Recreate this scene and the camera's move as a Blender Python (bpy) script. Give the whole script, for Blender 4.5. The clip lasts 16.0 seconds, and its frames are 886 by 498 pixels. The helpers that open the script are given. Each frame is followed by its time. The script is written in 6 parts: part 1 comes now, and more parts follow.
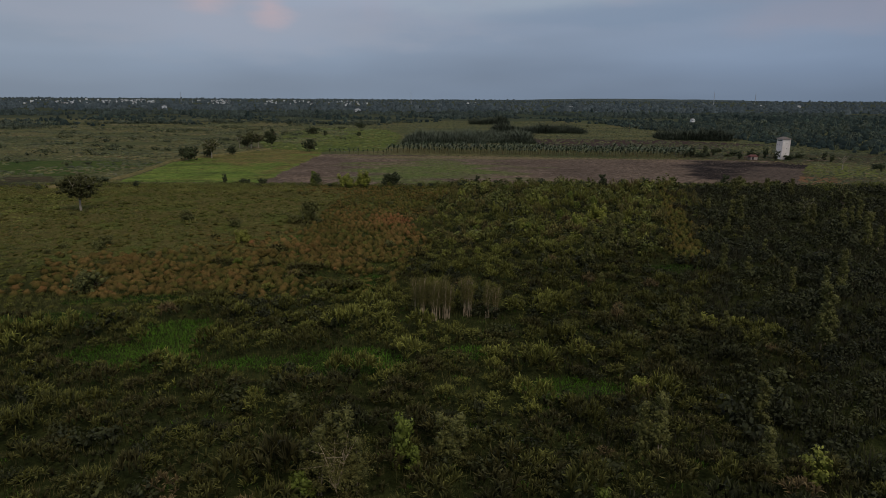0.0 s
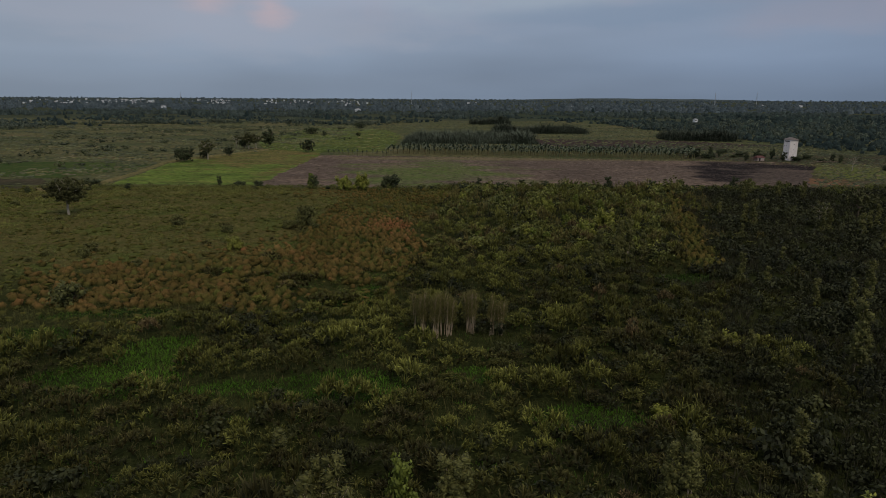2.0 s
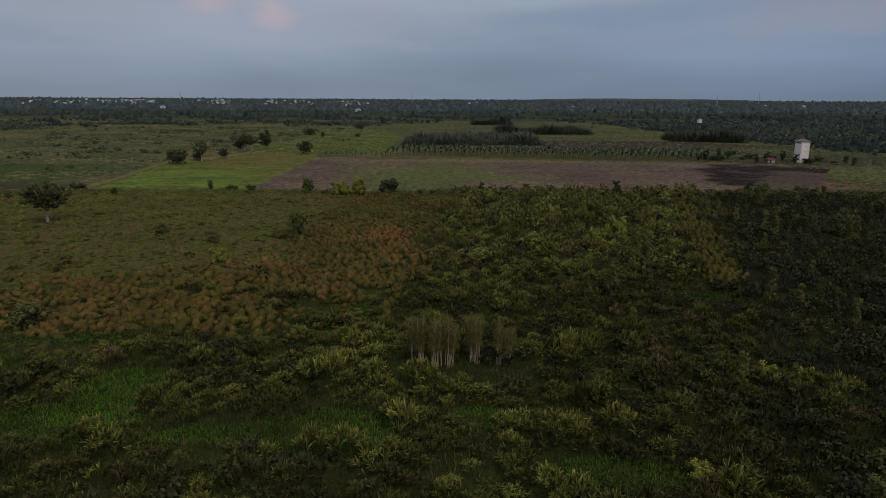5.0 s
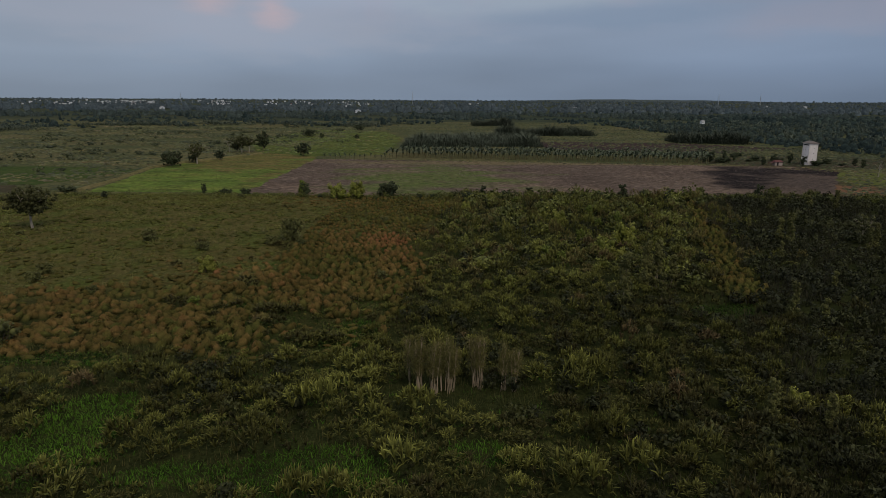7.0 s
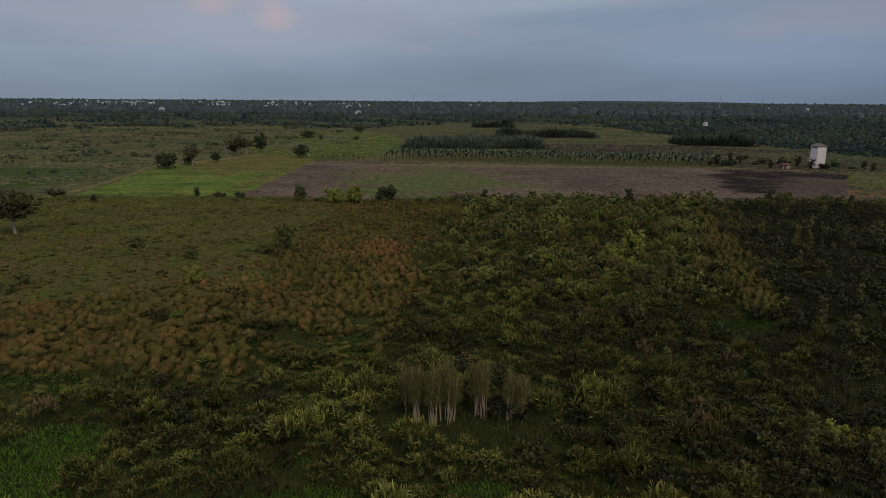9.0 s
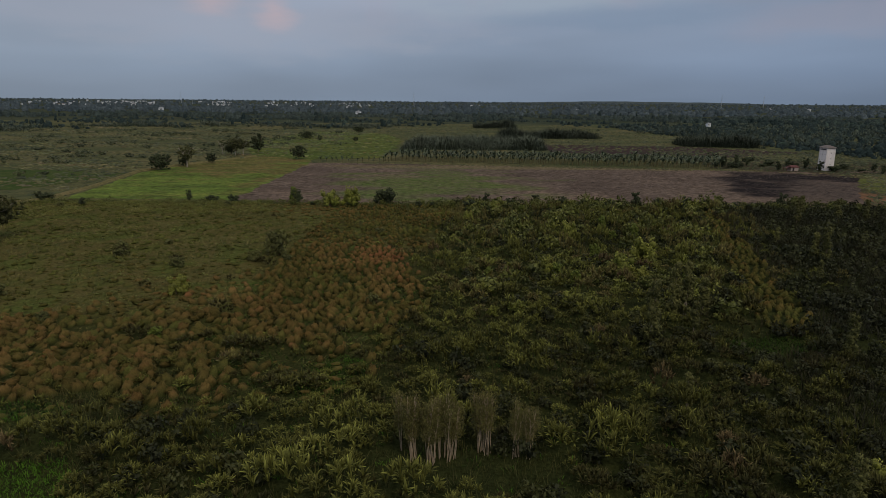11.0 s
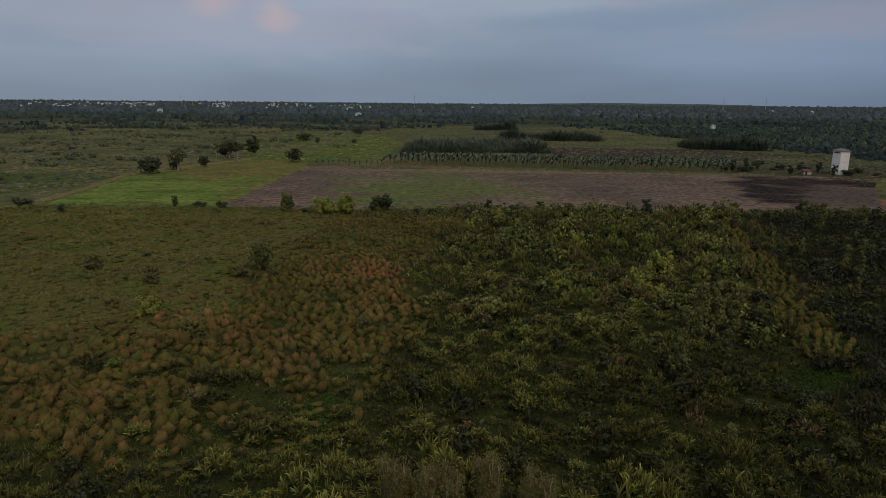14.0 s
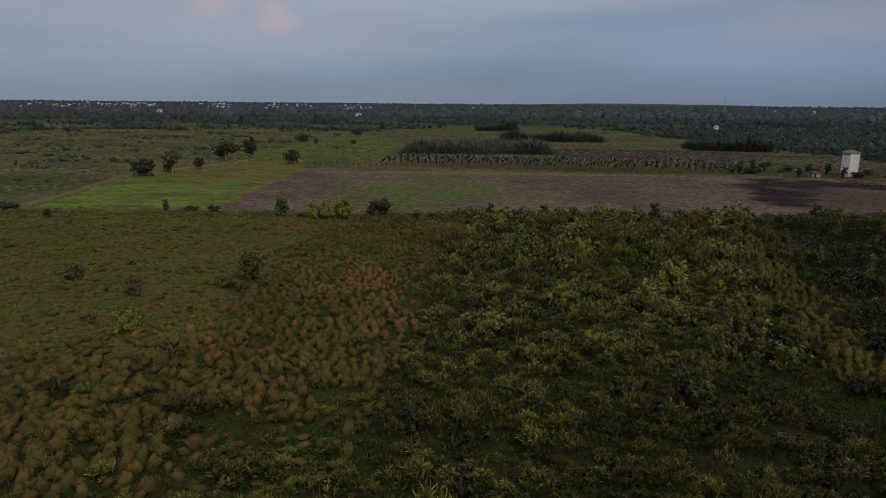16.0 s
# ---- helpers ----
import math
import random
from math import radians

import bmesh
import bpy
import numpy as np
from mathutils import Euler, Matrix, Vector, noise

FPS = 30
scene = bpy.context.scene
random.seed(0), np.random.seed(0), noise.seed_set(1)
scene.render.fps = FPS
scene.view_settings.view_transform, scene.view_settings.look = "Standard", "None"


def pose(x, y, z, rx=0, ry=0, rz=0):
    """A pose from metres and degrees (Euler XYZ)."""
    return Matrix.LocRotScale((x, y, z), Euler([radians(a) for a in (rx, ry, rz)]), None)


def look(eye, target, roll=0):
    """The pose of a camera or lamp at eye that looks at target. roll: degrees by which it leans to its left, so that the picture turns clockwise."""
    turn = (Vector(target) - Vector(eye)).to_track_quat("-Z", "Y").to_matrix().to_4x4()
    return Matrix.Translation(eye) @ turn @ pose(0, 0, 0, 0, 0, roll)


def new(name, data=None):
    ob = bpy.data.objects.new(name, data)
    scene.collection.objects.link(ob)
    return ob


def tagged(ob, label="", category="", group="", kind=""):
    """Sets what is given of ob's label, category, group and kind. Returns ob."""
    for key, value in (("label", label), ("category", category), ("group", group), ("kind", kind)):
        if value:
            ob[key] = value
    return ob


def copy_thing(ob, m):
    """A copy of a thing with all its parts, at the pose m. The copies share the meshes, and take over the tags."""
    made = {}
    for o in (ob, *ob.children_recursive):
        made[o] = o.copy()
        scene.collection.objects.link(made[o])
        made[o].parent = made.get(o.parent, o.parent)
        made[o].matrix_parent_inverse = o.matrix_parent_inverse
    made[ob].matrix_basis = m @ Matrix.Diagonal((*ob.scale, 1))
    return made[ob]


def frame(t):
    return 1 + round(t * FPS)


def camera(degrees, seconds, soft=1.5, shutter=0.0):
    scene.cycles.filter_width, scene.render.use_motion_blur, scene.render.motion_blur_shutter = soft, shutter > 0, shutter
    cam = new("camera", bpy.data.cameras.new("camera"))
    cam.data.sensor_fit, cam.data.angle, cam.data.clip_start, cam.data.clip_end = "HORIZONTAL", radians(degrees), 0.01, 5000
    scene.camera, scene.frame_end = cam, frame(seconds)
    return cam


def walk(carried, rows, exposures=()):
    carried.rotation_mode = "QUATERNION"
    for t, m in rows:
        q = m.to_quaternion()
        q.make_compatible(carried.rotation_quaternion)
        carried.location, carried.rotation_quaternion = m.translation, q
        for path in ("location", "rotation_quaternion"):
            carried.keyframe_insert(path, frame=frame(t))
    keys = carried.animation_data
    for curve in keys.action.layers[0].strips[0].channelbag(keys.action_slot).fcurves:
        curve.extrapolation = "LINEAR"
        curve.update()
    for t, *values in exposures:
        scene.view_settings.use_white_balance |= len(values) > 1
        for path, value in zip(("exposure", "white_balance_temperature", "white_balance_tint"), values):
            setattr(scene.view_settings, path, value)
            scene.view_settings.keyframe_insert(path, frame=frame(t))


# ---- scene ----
cam = camera(69.0, 16.0, soft=0.7)
PATH = [
    (0, (0.356, -2.781, 28.527), (0.345, -0.835, 28.065), 0.3),
    (2, (0.144, 3.145, 28.634), (0.132, 5.091, 28.171), 0.3),
    (4, (0.14, 9.134, 28.686), (0.126, 11.08, 28.223), 0.3),
    (6.5, (0.106, 16.654, 28.694), (0.09, 18.6, 28.233), 0.3),
    (9, (0.119, 24.14, 28.648), (0.101, 26.088, 28.191), 0.4),
    (12, (0.131, 33.45, 28.627), (0.111, 35.398, 28.172), 0.5),
    (14, (0.341, 39.862, 28.513), (0.319, 41.81, 28.062), 0.5),
    (16, (0.379, 45.976, 28.518), (0.355, 47.925, 28.068), 0.5),
]
walk(cam, [(t, look(eye, target, roll)) for t, eye, target, roll in PATH])

# ---- sky and light: an overcast dusk, the sun low behind thin cloud ----
SUN_EL, SUN_AZ = 46.0, 150.0
world = bpy.data.worlds.new("dusk_sky")
scene.world = world
world.use_nodes = True
wn, wl = world.node_tree.nodes, world.node_tree.links
wn.clear()


def wnode(kind, **values):
    n = wn.new(kind)
    for key, value in values.items():
        n.inputs[key].default_value = value
    return n


coord = wnode("ShaderNodeTexCoord")
parts = wnode("ShaderNodeSeparateXYZ")
wl.new(coord.outputs["Generated"], parts.inputs[0])
ramp = wnode("ShaderNodeValToRGB")
wl.new(parts.outputs["Z"], ramp.inputs[0])
SKY_STEPS = ((0.0, (0.158, 0.208, 0.288)), (0.035, (0.170, 0.224, 0.318)), (0.09, (0.206, 0.256, 0.348)),
             (0.16, (0.258, 0.294, 0.375)), (0.5, (0.29, 0.305, 0.335)), (1.0, (0.33, 0.34, 0.36)))
while len(ramp.color_ramp.elements) < len(SKY_STEPS):
    ramp.color_ramp.elements.new(0.5)
for el, (at, rgb) in zip(ramp.color_ramp.elements, SKY_STEPS):
    el.position, el.color = at, (*rgb, 1)
stretch = wn.new("ShaderNodeMapping")
stretch.inputs["Scale"].default_value = (1.2, 1.2, 6.0)
wl.new(coord.outputs["Generated"], stretch.inputs[0])
cloud = wnode("ShaderNodeTexNoise", Scale=1.7, Detail=3.0, Roughness=0.42)
wl.new(stretch.outputs[0], cloud.inputs["Vector"])
shade = wn.new("ShaderNodeMapRange")
for key, value in (("From Min", 0.3), ("From Max", 0.7), ("To Min", 1.0), ("To Max", 1.42)):
    shade.inputs[key].default_value = value
wl.new(cloud.outputs[0], shade.inputs[0])
clouded = wn.new("ShaderNodeVectorMath")
clouded.operation = "SCALE"
wl.new(ramp.outputs[0], clouded.inputs[0])
wl.new(shade.outputs[0], clouded.inputs["Scale"])
across = wn.new("ShaderNodeMapRange")  # the sky is lighter and greyer towards the sunset side
for key, value in (("From Min", -0.6), ("From Max", 0.6)):
    across.inputs[key].default_value = value
wl.new(parts.outputs["X"], across.inputs[0])
side = wn.new("ShaderNodeValToRGB")
for el, (at, rgb) in zip(side.color_ramp.elements, ((0.0, (1.035, 0.985, 0.925)), (1.0, (0.76, 0.79, 0.83)))):
    el.position, el.color = at, (*rgb, 1)
wl.new(across.outputs[0], side.inputs[0])
sided = wn.new("ShaderNodeVectorMath")
sided.operation = "MULTIPLY"
wl.new(clouded.outputs[0], sided.inputs[0])
wl.new(side.outputs[0], sided.inputs[1])
rosy_noise = wnode("ShaderNodeTexNoise", Scale=7.0, Detail=4.0, Roughness=0.55)
rosy_map = wn.new("ShaderNodeMapping")
rosy_map.inputs["Scale"].default_value = (1.5, 1.0, 1.0)
rosy_map.inputs["Location"].default_value = (0.35, 0.0, 0.1)
wl.new(coord.outputs["Generated"], rosy_map.inputs[0])
wl.new(rosy_map.outputs[0], rosy_noise.inputs["Vector"])
rosy_cut = wn.new("ShaderNodeMapRange")
for key, value in (("From Min", 0.50), ("From Max", 0.72), ("To Min", 0.0), ("To Max", 0.3)):
    rosy_cut.inputs[key].default_value = value
wl.new(rosy_noise.outputs[0], rosy_cut.inputs[0])
rosy_high = wn.new("ShaderNodeMapRange")
for key, value in (("From Min", 0.06), ("From Max", 0.16), ("To Min", 0.0), ("To Max", 1.0)):
    rosy_high.inputs[key].default_value = value
wl.new(parts.outputs["Z"], rosy_high.inputs[0])
rosy_fac = wn.new("ShaderNodeMath")
rosy_fac.operation = "MULTIPLY"
wl.new(rosy_cut.outputs[0], rosy_fac.inputs[0])
wl.new(rosy_high.outputs[0], rosy_fac.inputs[1])
rosy = wn.new("ShaderNodeMix")
rosy.data_type = "RGBA"
rosy.inputs[7].default_value = (0.36, 0.30, 0.36, 1)
wl.new(rosy_fac.outputs[0], rosy.inputs[0])
wl.new(sided.outputs[0], rosy.inputs[6])


def cloud_bank(under, x, z, wide, high, rgb, amount, soft_from=0.2):
    """A soft ragged cloud centred on the direction (x, z) over the far horizon."""
    m = wn.new("ShaderNodeMapping")
    m.vector_type = "TEXTURE"
    m.inputs["Location"].default_value, m.inputs["Scale"].default_value = (x, 0.9, z), (wide, 1.0, high)
    wl.new(coord.outputs["Generated"], m.inputs[0])
    far = wn.new("ShaderNodeVectorMath")
    far.operation = "LENGTH"
    wl.new(m.outputs[0], far.inputs[0])
    grain = wnode("ShaderNodeTexNoise", Scale=9.0, Detail=4.0, Roughness=0.55)
    wide_map = wn.new("ShaderNodeMapping")
    wide_map.inputs["Scale"].default_value = (1.0, 1.0, 3.5)
    wl.new(coord.outputs["Generated"], wide_map.inputs[0])
    wl.new(wide_map.outputs[0], grain.inputs["Vector"])
    add = wn.new("ShaderNodeMath")
    add.operation = "MULTIPLY_ADD"
    wl.new(grain.outputs[0], add.inputs[0])
    add.inputs[1].default_value = 1.6
    wl.new(far.outputs["Value"], add.inputs[2])
    cut = wn.new("ShaderNodeMapRange")
    cut.interpolation_type = "SMOOTHSTEP"
    for key, value in (("From Min", 0.8 + soft_from), ("From Max", 1.9), ("To Min", amount), ("To Max", 0.0)):
        cut.inputs[key].default_value = value
    wl.new(add.outputs[0], cut.inputs[0])
    mix = wn.new("ShaderNodeMix")
    mix.data_type = "RGBA"
    mix.inputs[7].default_value = (*rgb, 1)
    wl.new(cut.outputs[0], mix.inputs[0])
    wl.new(under, mix.inputs[6])
    return mix.outputs[2]


heaven = rosy.outputs[2]
heaven = cloud_bank(heaven, -0.30, 0.10, 0.42, 0.055, (0.295, 0.315, 0.385), 0.55)
heaven = cloud_bank(heaven, 0.10, 0.135, 0.22, 0.03, (0.31, 0.375, 0.44), 0.5)
heaven = cloud_bank(heaven, 0.25, 0.112, 0.24, 0.022, (0.185, 0.245, 0.345), 0.75)
heaven = cloud_bank(heaven, 0.50, 0.10, 0.16, 0.030, (0.265, 0.265, 0.335), 0.5)
heaven = cloud_bank(heaven, -0.330, 0.132, 0.045, 0.040, (0.46, 0.36, 0.385), 0.75, -0.3)
heaven = cloud_bank(heaven, -0.252, 0.121, 0.040, 0.034, (0.48, 0.365, 0.385), 0.85, -0.3)
sky = wn.new("ShaderNodeTexSky")
sky.sky_type, sky.sun_disc = "NISHITA", False
sky.sun_elevation, sky.sun_rotation = radians(SUN_EL), radians(SUN_AZ)
back_clear = wnode("ShaderNodeBackground", Strength=0.005)
wl.new(sky.outputs[0], back_clear.inputs[0])
back_cloud = wnode("ShaderNodeBackground", Strength=1.0)
wl.new(heaven, back_cloud.inputs[0])
both = wn.new("ShaderNodeAddShader")
wl.new(back_clear.outputs[0], both.inputs[0])
wl.new(back_cloud.outputs[0], both.inputs[1])
wl.new(both.outputs[0], wn.new("ShaderNodeOutputWorld").inputs[0])

sun = new("sun", bpy.data.lights.new("sun", "SUN"))
sun.data.energy, sun.data.angle, sun.data.color = 1.0, radians(14), (1.0, 0.86, 0.66)
az = radians(SUN_AZ)
sun_from = Vector((math.sin(az) * math.cos(radians(SUN_EL)), math.cos(az) * math.cos(radians(SUN_EL)), math.sin(radians(SUN_EL))))
sun.matrix_world = look(sun_from * 60, (0, 0, 0))

# ---- materials ----


class Shader:
    """A small node-graph writer for one procedural material."""

    def __init__(self, name, rough=0.7, spec=0.3):
        self.mat = bpy.data.materials.new(name)
        self.mat.use_nodes = True
        self.tree = self.mat.node_tree
        self.bsdf = self.tree.nodes["Principled BSDF"]
        self.bsdf.inputs["Roughness"].default_value = rough
        self.bsdf.inputs["Specular IOR Level"].default_value = spec

    def node(self, kind):
        return self.tree.nodes.new(kind)

    def link(self, a, b):
        self.tree.links.new(a, b)

    def attr(self, name):
        n = self.node("ShaderNodeAttribute")
        n.attribute_name = name
        return n.outputs["Fac"]

    def place(self, scale=(1, 1, 1)):
        g, m = self.node("ShaderNodeNewGeometry"), self.node("ShaderNodeMapping")
        m.inputs["Scale"].default_value = scale
        self.link(g.outputs["Position"], m.inputs[0])
        return m.outputs[0]

    def island(self):
        return self.node("ShaderNodeNewGeometry").outputs["Random Per Island"]

    def object_random(self):
        return self.node("ShaderNodeObjectInfo").outputs["Random"]

    def noise(self, scale, detail=4.0, stretch=(1, 1, 1), rough=0.55):
        n = self.node("ShaderNodeTexNoise")
        n.inputs["Scale"].default_value, n.inputs["Detail"].default_value = scale, detail
        n.inputs["Roughness"].default_value = rough
        self.link(self.place(stretch), n.inputs["Vector"])
        return n.outputs[0]

    def ramp(self, fac, steps):
        r = self.node("ShaderNodeValToRGB")
        while len(r.color_ramp.elements) < len(steps):
            r.color_ramp.elements.new(0.5)
        for el, (at, rgb) in zip(r.color_ramp.elements, steps):
            el.position, el.color = at, (*rgb, 1)
        self.link(fac, r.inputs[0])
        return r.outputs[0]

    def mix(self, fac, a, b, kind="MIX"):
        m = self.node("ShaderNodeMix")
        m.data_type, m.blend_type = "RGBA", kind
        for at, value in ((0, fac), (6, a), (7, b)):
            if isinstance(value, (int, float)):
                m.inputs[at].default_value = value
            elif isinstance(value, tuple):
                m.inputs[at].default_value = (*value, 1)
            else:
                self.link(value, m.inputs[at])
        return m.outputs[2]

    def span(self, value, a, b, lo=0.0, hi=1.0):
        r = self.node("ShaderNodeMapRange")
        for key, v in (("From Min", a), ("From Max", b), ("To Min", lo), ("To Max", hi)):
            r.inputs[key].default_value = v
        self.link(value, r.inputs[0])
        return r.outputs[0]

    def gain(self, colour, factor):
        g = self.node("ShaderNodeVectorMath")
        g.operation = "SCALE"
        self.link(colour, g.inputs[0])
        self.link(factor, g.inputs["Scale"])
        return g.outputs[0]

    def spot(self, cx, cy, rx, ry, ragged=0.5, scale=0.08, inner=0.75, outer=1.1):
        """1 inside a ragged round patch of ground at (cx, cy), 0 outside it."""
        m = self.node("ShaderNodeMapping")
        m.vector_type = "TEXTURE"
        m.inputs["Location"].default_value, m.inputs["Scale"].default_value = (cx, cy, 0), (rx, ry, 100000)
        self.link(self.place(), m.inputs[0])
        far = self.node("ShaderNodeVectorMath")
        far.operation = "LENGTH"
        self.link(m.outputs[0], far.inputs[0])
        add = self.node("ShaderNodeMath")
        self.link(far.outputs["Value"], add.inputs[0])
        self.link(self.span(self.noise(scale, 6, (0.5, 1.3, 1)), 0.3, 0.7, -ragged, ragged), add.inputs[1])
        return self.span(add.outputs[0], inner, outer, 1.0, 0.0)

    def done(self, colour, bump=None, strength=0.4, depth=0.05):
        self.link(colour, self.bsdf.inputs["Base Color"])
        if bump is not None:
            b = self.node("ShaderNodeBump")
            b.inputs["Strength"].default_value, b.inputs["Distance"].default_value = strength, depth
            self.link(bump, b.inputs["Height"])
            self.link(b.outputs[0], self.bsdf.inputs["Normal"])
        return self.mat


def leaf_mat(name, steps, tip, by="tint", vary=0.35, rough=0.62, spec=0.17, tip_from=0.35, tip_amount=0.8, spark=False, clump=0.0):
    """Foliage: a species ramp picked clump by clump, paler at the leaf tips and on crown tops as if lit, uneven from
    leaf to leaf.
    """
    s = Shader(name, rough, spec)
    pick = s.attr("tint") if by == "tint" else s.object_random()
    base = s.ramp(pick, steps)
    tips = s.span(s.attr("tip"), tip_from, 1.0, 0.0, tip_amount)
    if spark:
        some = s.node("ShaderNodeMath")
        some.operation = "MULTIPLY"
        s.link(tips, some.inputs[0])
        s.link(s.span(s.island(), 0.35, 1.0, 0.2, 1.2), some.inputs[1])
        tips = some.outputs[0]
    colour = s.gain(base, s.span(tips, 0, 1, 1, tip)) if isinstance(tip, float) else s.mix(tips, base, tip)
    colour = s.gain(colour, s.span(s.island(), 0, 1, 1 - vary, 1 + vary))
    colour = s.gain(colour, s.span(s.noise(0.11, 3), 0.3, 0.7, 0.78, 1.22))
    if clump:
        tufts = s.noise(clump, 4, (1, 1, 1), 0.65)
        return s.done(s.gain(colour, s.span(tufts, 0.36, 0.66, 0.5, 1.5)), tufts, 1.0, 0.3)
    return s.done(colour)


def soil_mat(name, a, b, c, fine=1.5, coarse=0.05, stretch=(1, 1, 1), depth=0.08, split=(0.35, 0.65)):
    """Open ground: two broad tones with a third in small flecks, and fine relief."""
    s = Shader(name, 1.0, 0.02)
    broad = s.ramp(s.noise(coarse, 5, stretch), ((split[0], a), (split[1], b)))
    fleck = s.span(s.noise(fine, 6, stretch), 0.48, 0.68)
    colour = s.mix(fleck, broad, c)
    colour = s.gain(colour, s.span(s.noise(fine * 3.1, 3, stretch), 0.3, 0.7, 0.75, 1.25))
    return s.done(colour, s.noise(fine * 2, 5, stretch), 0.6, depth)


def plain_mat(name, rgb, rough=0.8, dirt=(0.5, 0.45, 0.4), amount=0.4, scale=0.8):
    s = Shader(name, rough, 0.25)
    stain = s.span(s.noise(scale, 6, (1, 1, 0.35)), 0.45, 0.8, 0.0, amount)
    colour = s.mix(stain, rgb, tuple(r * d for r, d in zip(rgb, dirt)))
    colour = s.gain(colour, s.span(s.noise(scale * 9, 3), 0.3, 0.7, 0.92, 1.08))
    return s.done(colour, s.noise(scale * 12, 4), 0.25, 0.02)


def bark_mat(name, a, b):
    s = Shader(name, 0.85, 0.2)
    colour = s.ramp(s.noise(3.0, 5, (1, 1, 0.25)), ((0.35, a), (0.65, b)))
    return s.done(colour, s.noise(9, 4, (1, 1, 0.2)), 0.6, 0.02)


# The strong tip gain puts light on the frond ends into the colour.
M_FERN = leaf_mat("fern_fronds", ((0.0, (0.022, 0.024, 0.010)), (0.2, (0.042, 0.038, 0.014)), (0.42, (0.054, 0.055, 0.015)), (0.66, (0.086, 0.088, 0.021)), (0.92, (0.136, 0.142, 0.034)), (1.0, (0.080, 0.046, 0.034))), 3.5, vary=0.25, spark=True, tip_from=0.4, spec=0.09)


def tussock_mat():
    """Tussock grass: olive-green at the foot, darkened for the shade between tussocks, straw to rust-coloured hair over
    the crown.
    """
    s = Shader("tussock_grass", 0.85, 0.04)
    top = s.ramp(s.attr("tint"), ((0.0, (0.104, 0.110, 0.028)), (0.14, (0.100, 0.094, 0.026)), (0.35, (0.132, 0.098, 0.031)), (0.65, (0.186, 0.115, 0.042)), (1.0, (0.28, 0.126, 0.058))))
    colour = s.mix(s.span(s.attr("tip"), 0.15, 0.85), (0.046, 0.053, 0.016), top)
    colour = s.gain(colour, s.span(s.island(), 0, 1, 0.76, 1.1))
    colour = s.gain(colour, s.span(s.noise(0.11, 3), 0.3, 0.7, 0.8, 1.2))
    hair = s.noise(16.0, 4, (1, 1, 0.14), 0.65)
    return s.done(s.gain(colour, s.span(hair, 0.32, 0.68, 0.65, 1.35)), hair, 0.9, 0.06)


M_TUSSOCK = tussock_mat()
M_MEADOW = leaf_mat("meadow_grass", ((0.0, (0.086, 0.094, 0.027)), (0.35, (0.130, 0.132, 0.036)), (0.6, (0.188, 0.146, 0.049)), (0.8, (0.18, 0.20, 0.046)), (1.0, (0.22, 0.25, 0.050))), (0.22, 0.205, 0.063), vary=0.35, tip_amount=0.7)
M_ROUGH = leaf_mat("rough_pasture_growth", ((0.0, (0.040, 0.050, 0.022)), (0.4, (0.076, 0.086, 0.034)), (0.7, (0.110, 0.104, 0.042)), (1.0, (0.140, 0.106, 0.055))), 1.15, vary=0.2, clump=0.7)
M_YELLOWSCRUB = leaf_mat("yellow_scrub_leaves", ((0.0, (0.046, 0.060, 0.020)), (0.6, (0.096, 0.114, 0.028)), (1.0, (0.160, 0.172, 0.038))), (0.19, 0.19, 0.048), vary=0.35, tip_amount=0.6)
M_STRAW = leaf_mat("field_stubble", ((0.0, (0.045, 0.034, 0.030)), (0.45, (0.12, 0.090, 0.072)), (1.0, (0.24, 0.18, 0.14))), (0.22, 0.165, 0.125), vary=0.3)
M_LUSH = leaf_mat("lush_grass", ((0.0, (0.010, 0.024, 0.005)), (0.6, (0.044, 0.108, 0.010)), (1.0, (0.078, 0.165, 0.016))), (0.095, 0.200, 0.024), vary=0.2, spec=0.06)
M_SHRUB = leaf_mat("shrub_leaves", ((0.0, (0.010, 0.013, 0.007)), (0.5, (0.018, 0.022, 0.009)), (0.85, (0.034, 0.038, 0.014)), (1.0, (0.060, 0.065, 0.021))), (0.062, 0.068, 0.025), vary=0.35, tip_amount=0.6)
M_MARSH = leaf_mat("marsh_grass", ((0.0, (0.030, 0.038, 0.011)), (0.5, (0.064, 0.066, 0.019)), (1.0, (0.110, 0.094, 0.033))), (0.110, 0.106, 0.034), vary=0.3)
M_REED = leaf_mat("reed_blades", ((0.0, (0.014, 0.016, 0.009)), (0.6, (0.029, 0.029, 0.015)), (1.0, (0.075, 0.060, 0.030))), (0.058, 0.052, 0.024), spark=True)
M_BUSH = leaf_mat("bush_leaves", ((0.0, (0.105, 0.128, 0.024)), (0.6, (0.150, 0.168, 0.029)), (1.0, (0.175, 0.180, 0.036))), (0.27, 0.28, 0.06), by="object", vary=0.35)
M_DARKBUSH = leaf_mat("dark_bush_leaves", ((0.0, (0.027, 0.038, 0.020)), (1.0, (0.052, 0.065, 0.030))), (0.085, 0.098, 0.042), by="object", tip_amount=0.6, vary=0.35)
M_HERB = leaf_mat("low_herb_leaves", ((0.0, (0.038, 0.050, 0.015)), (0.35, (0.086, 0.108, 0.026)), (0.7, (0.150, 0.158, 0.038)), (1.0, (0.170, 0.132, 0.050))), (0.20, 0.205, 0.060), vary=0.3, tip_amount=0.6)
M_PAPERBARK = leaf_mat("paperbark_leaves", ((0.0, (0.094, 0.092, 0.028)), (0.5, (0.128, 0.118, 0.036)), (1.0, (0.152, 0.130, 0.044))), (0.20, 0.19, 0.060), by="object")
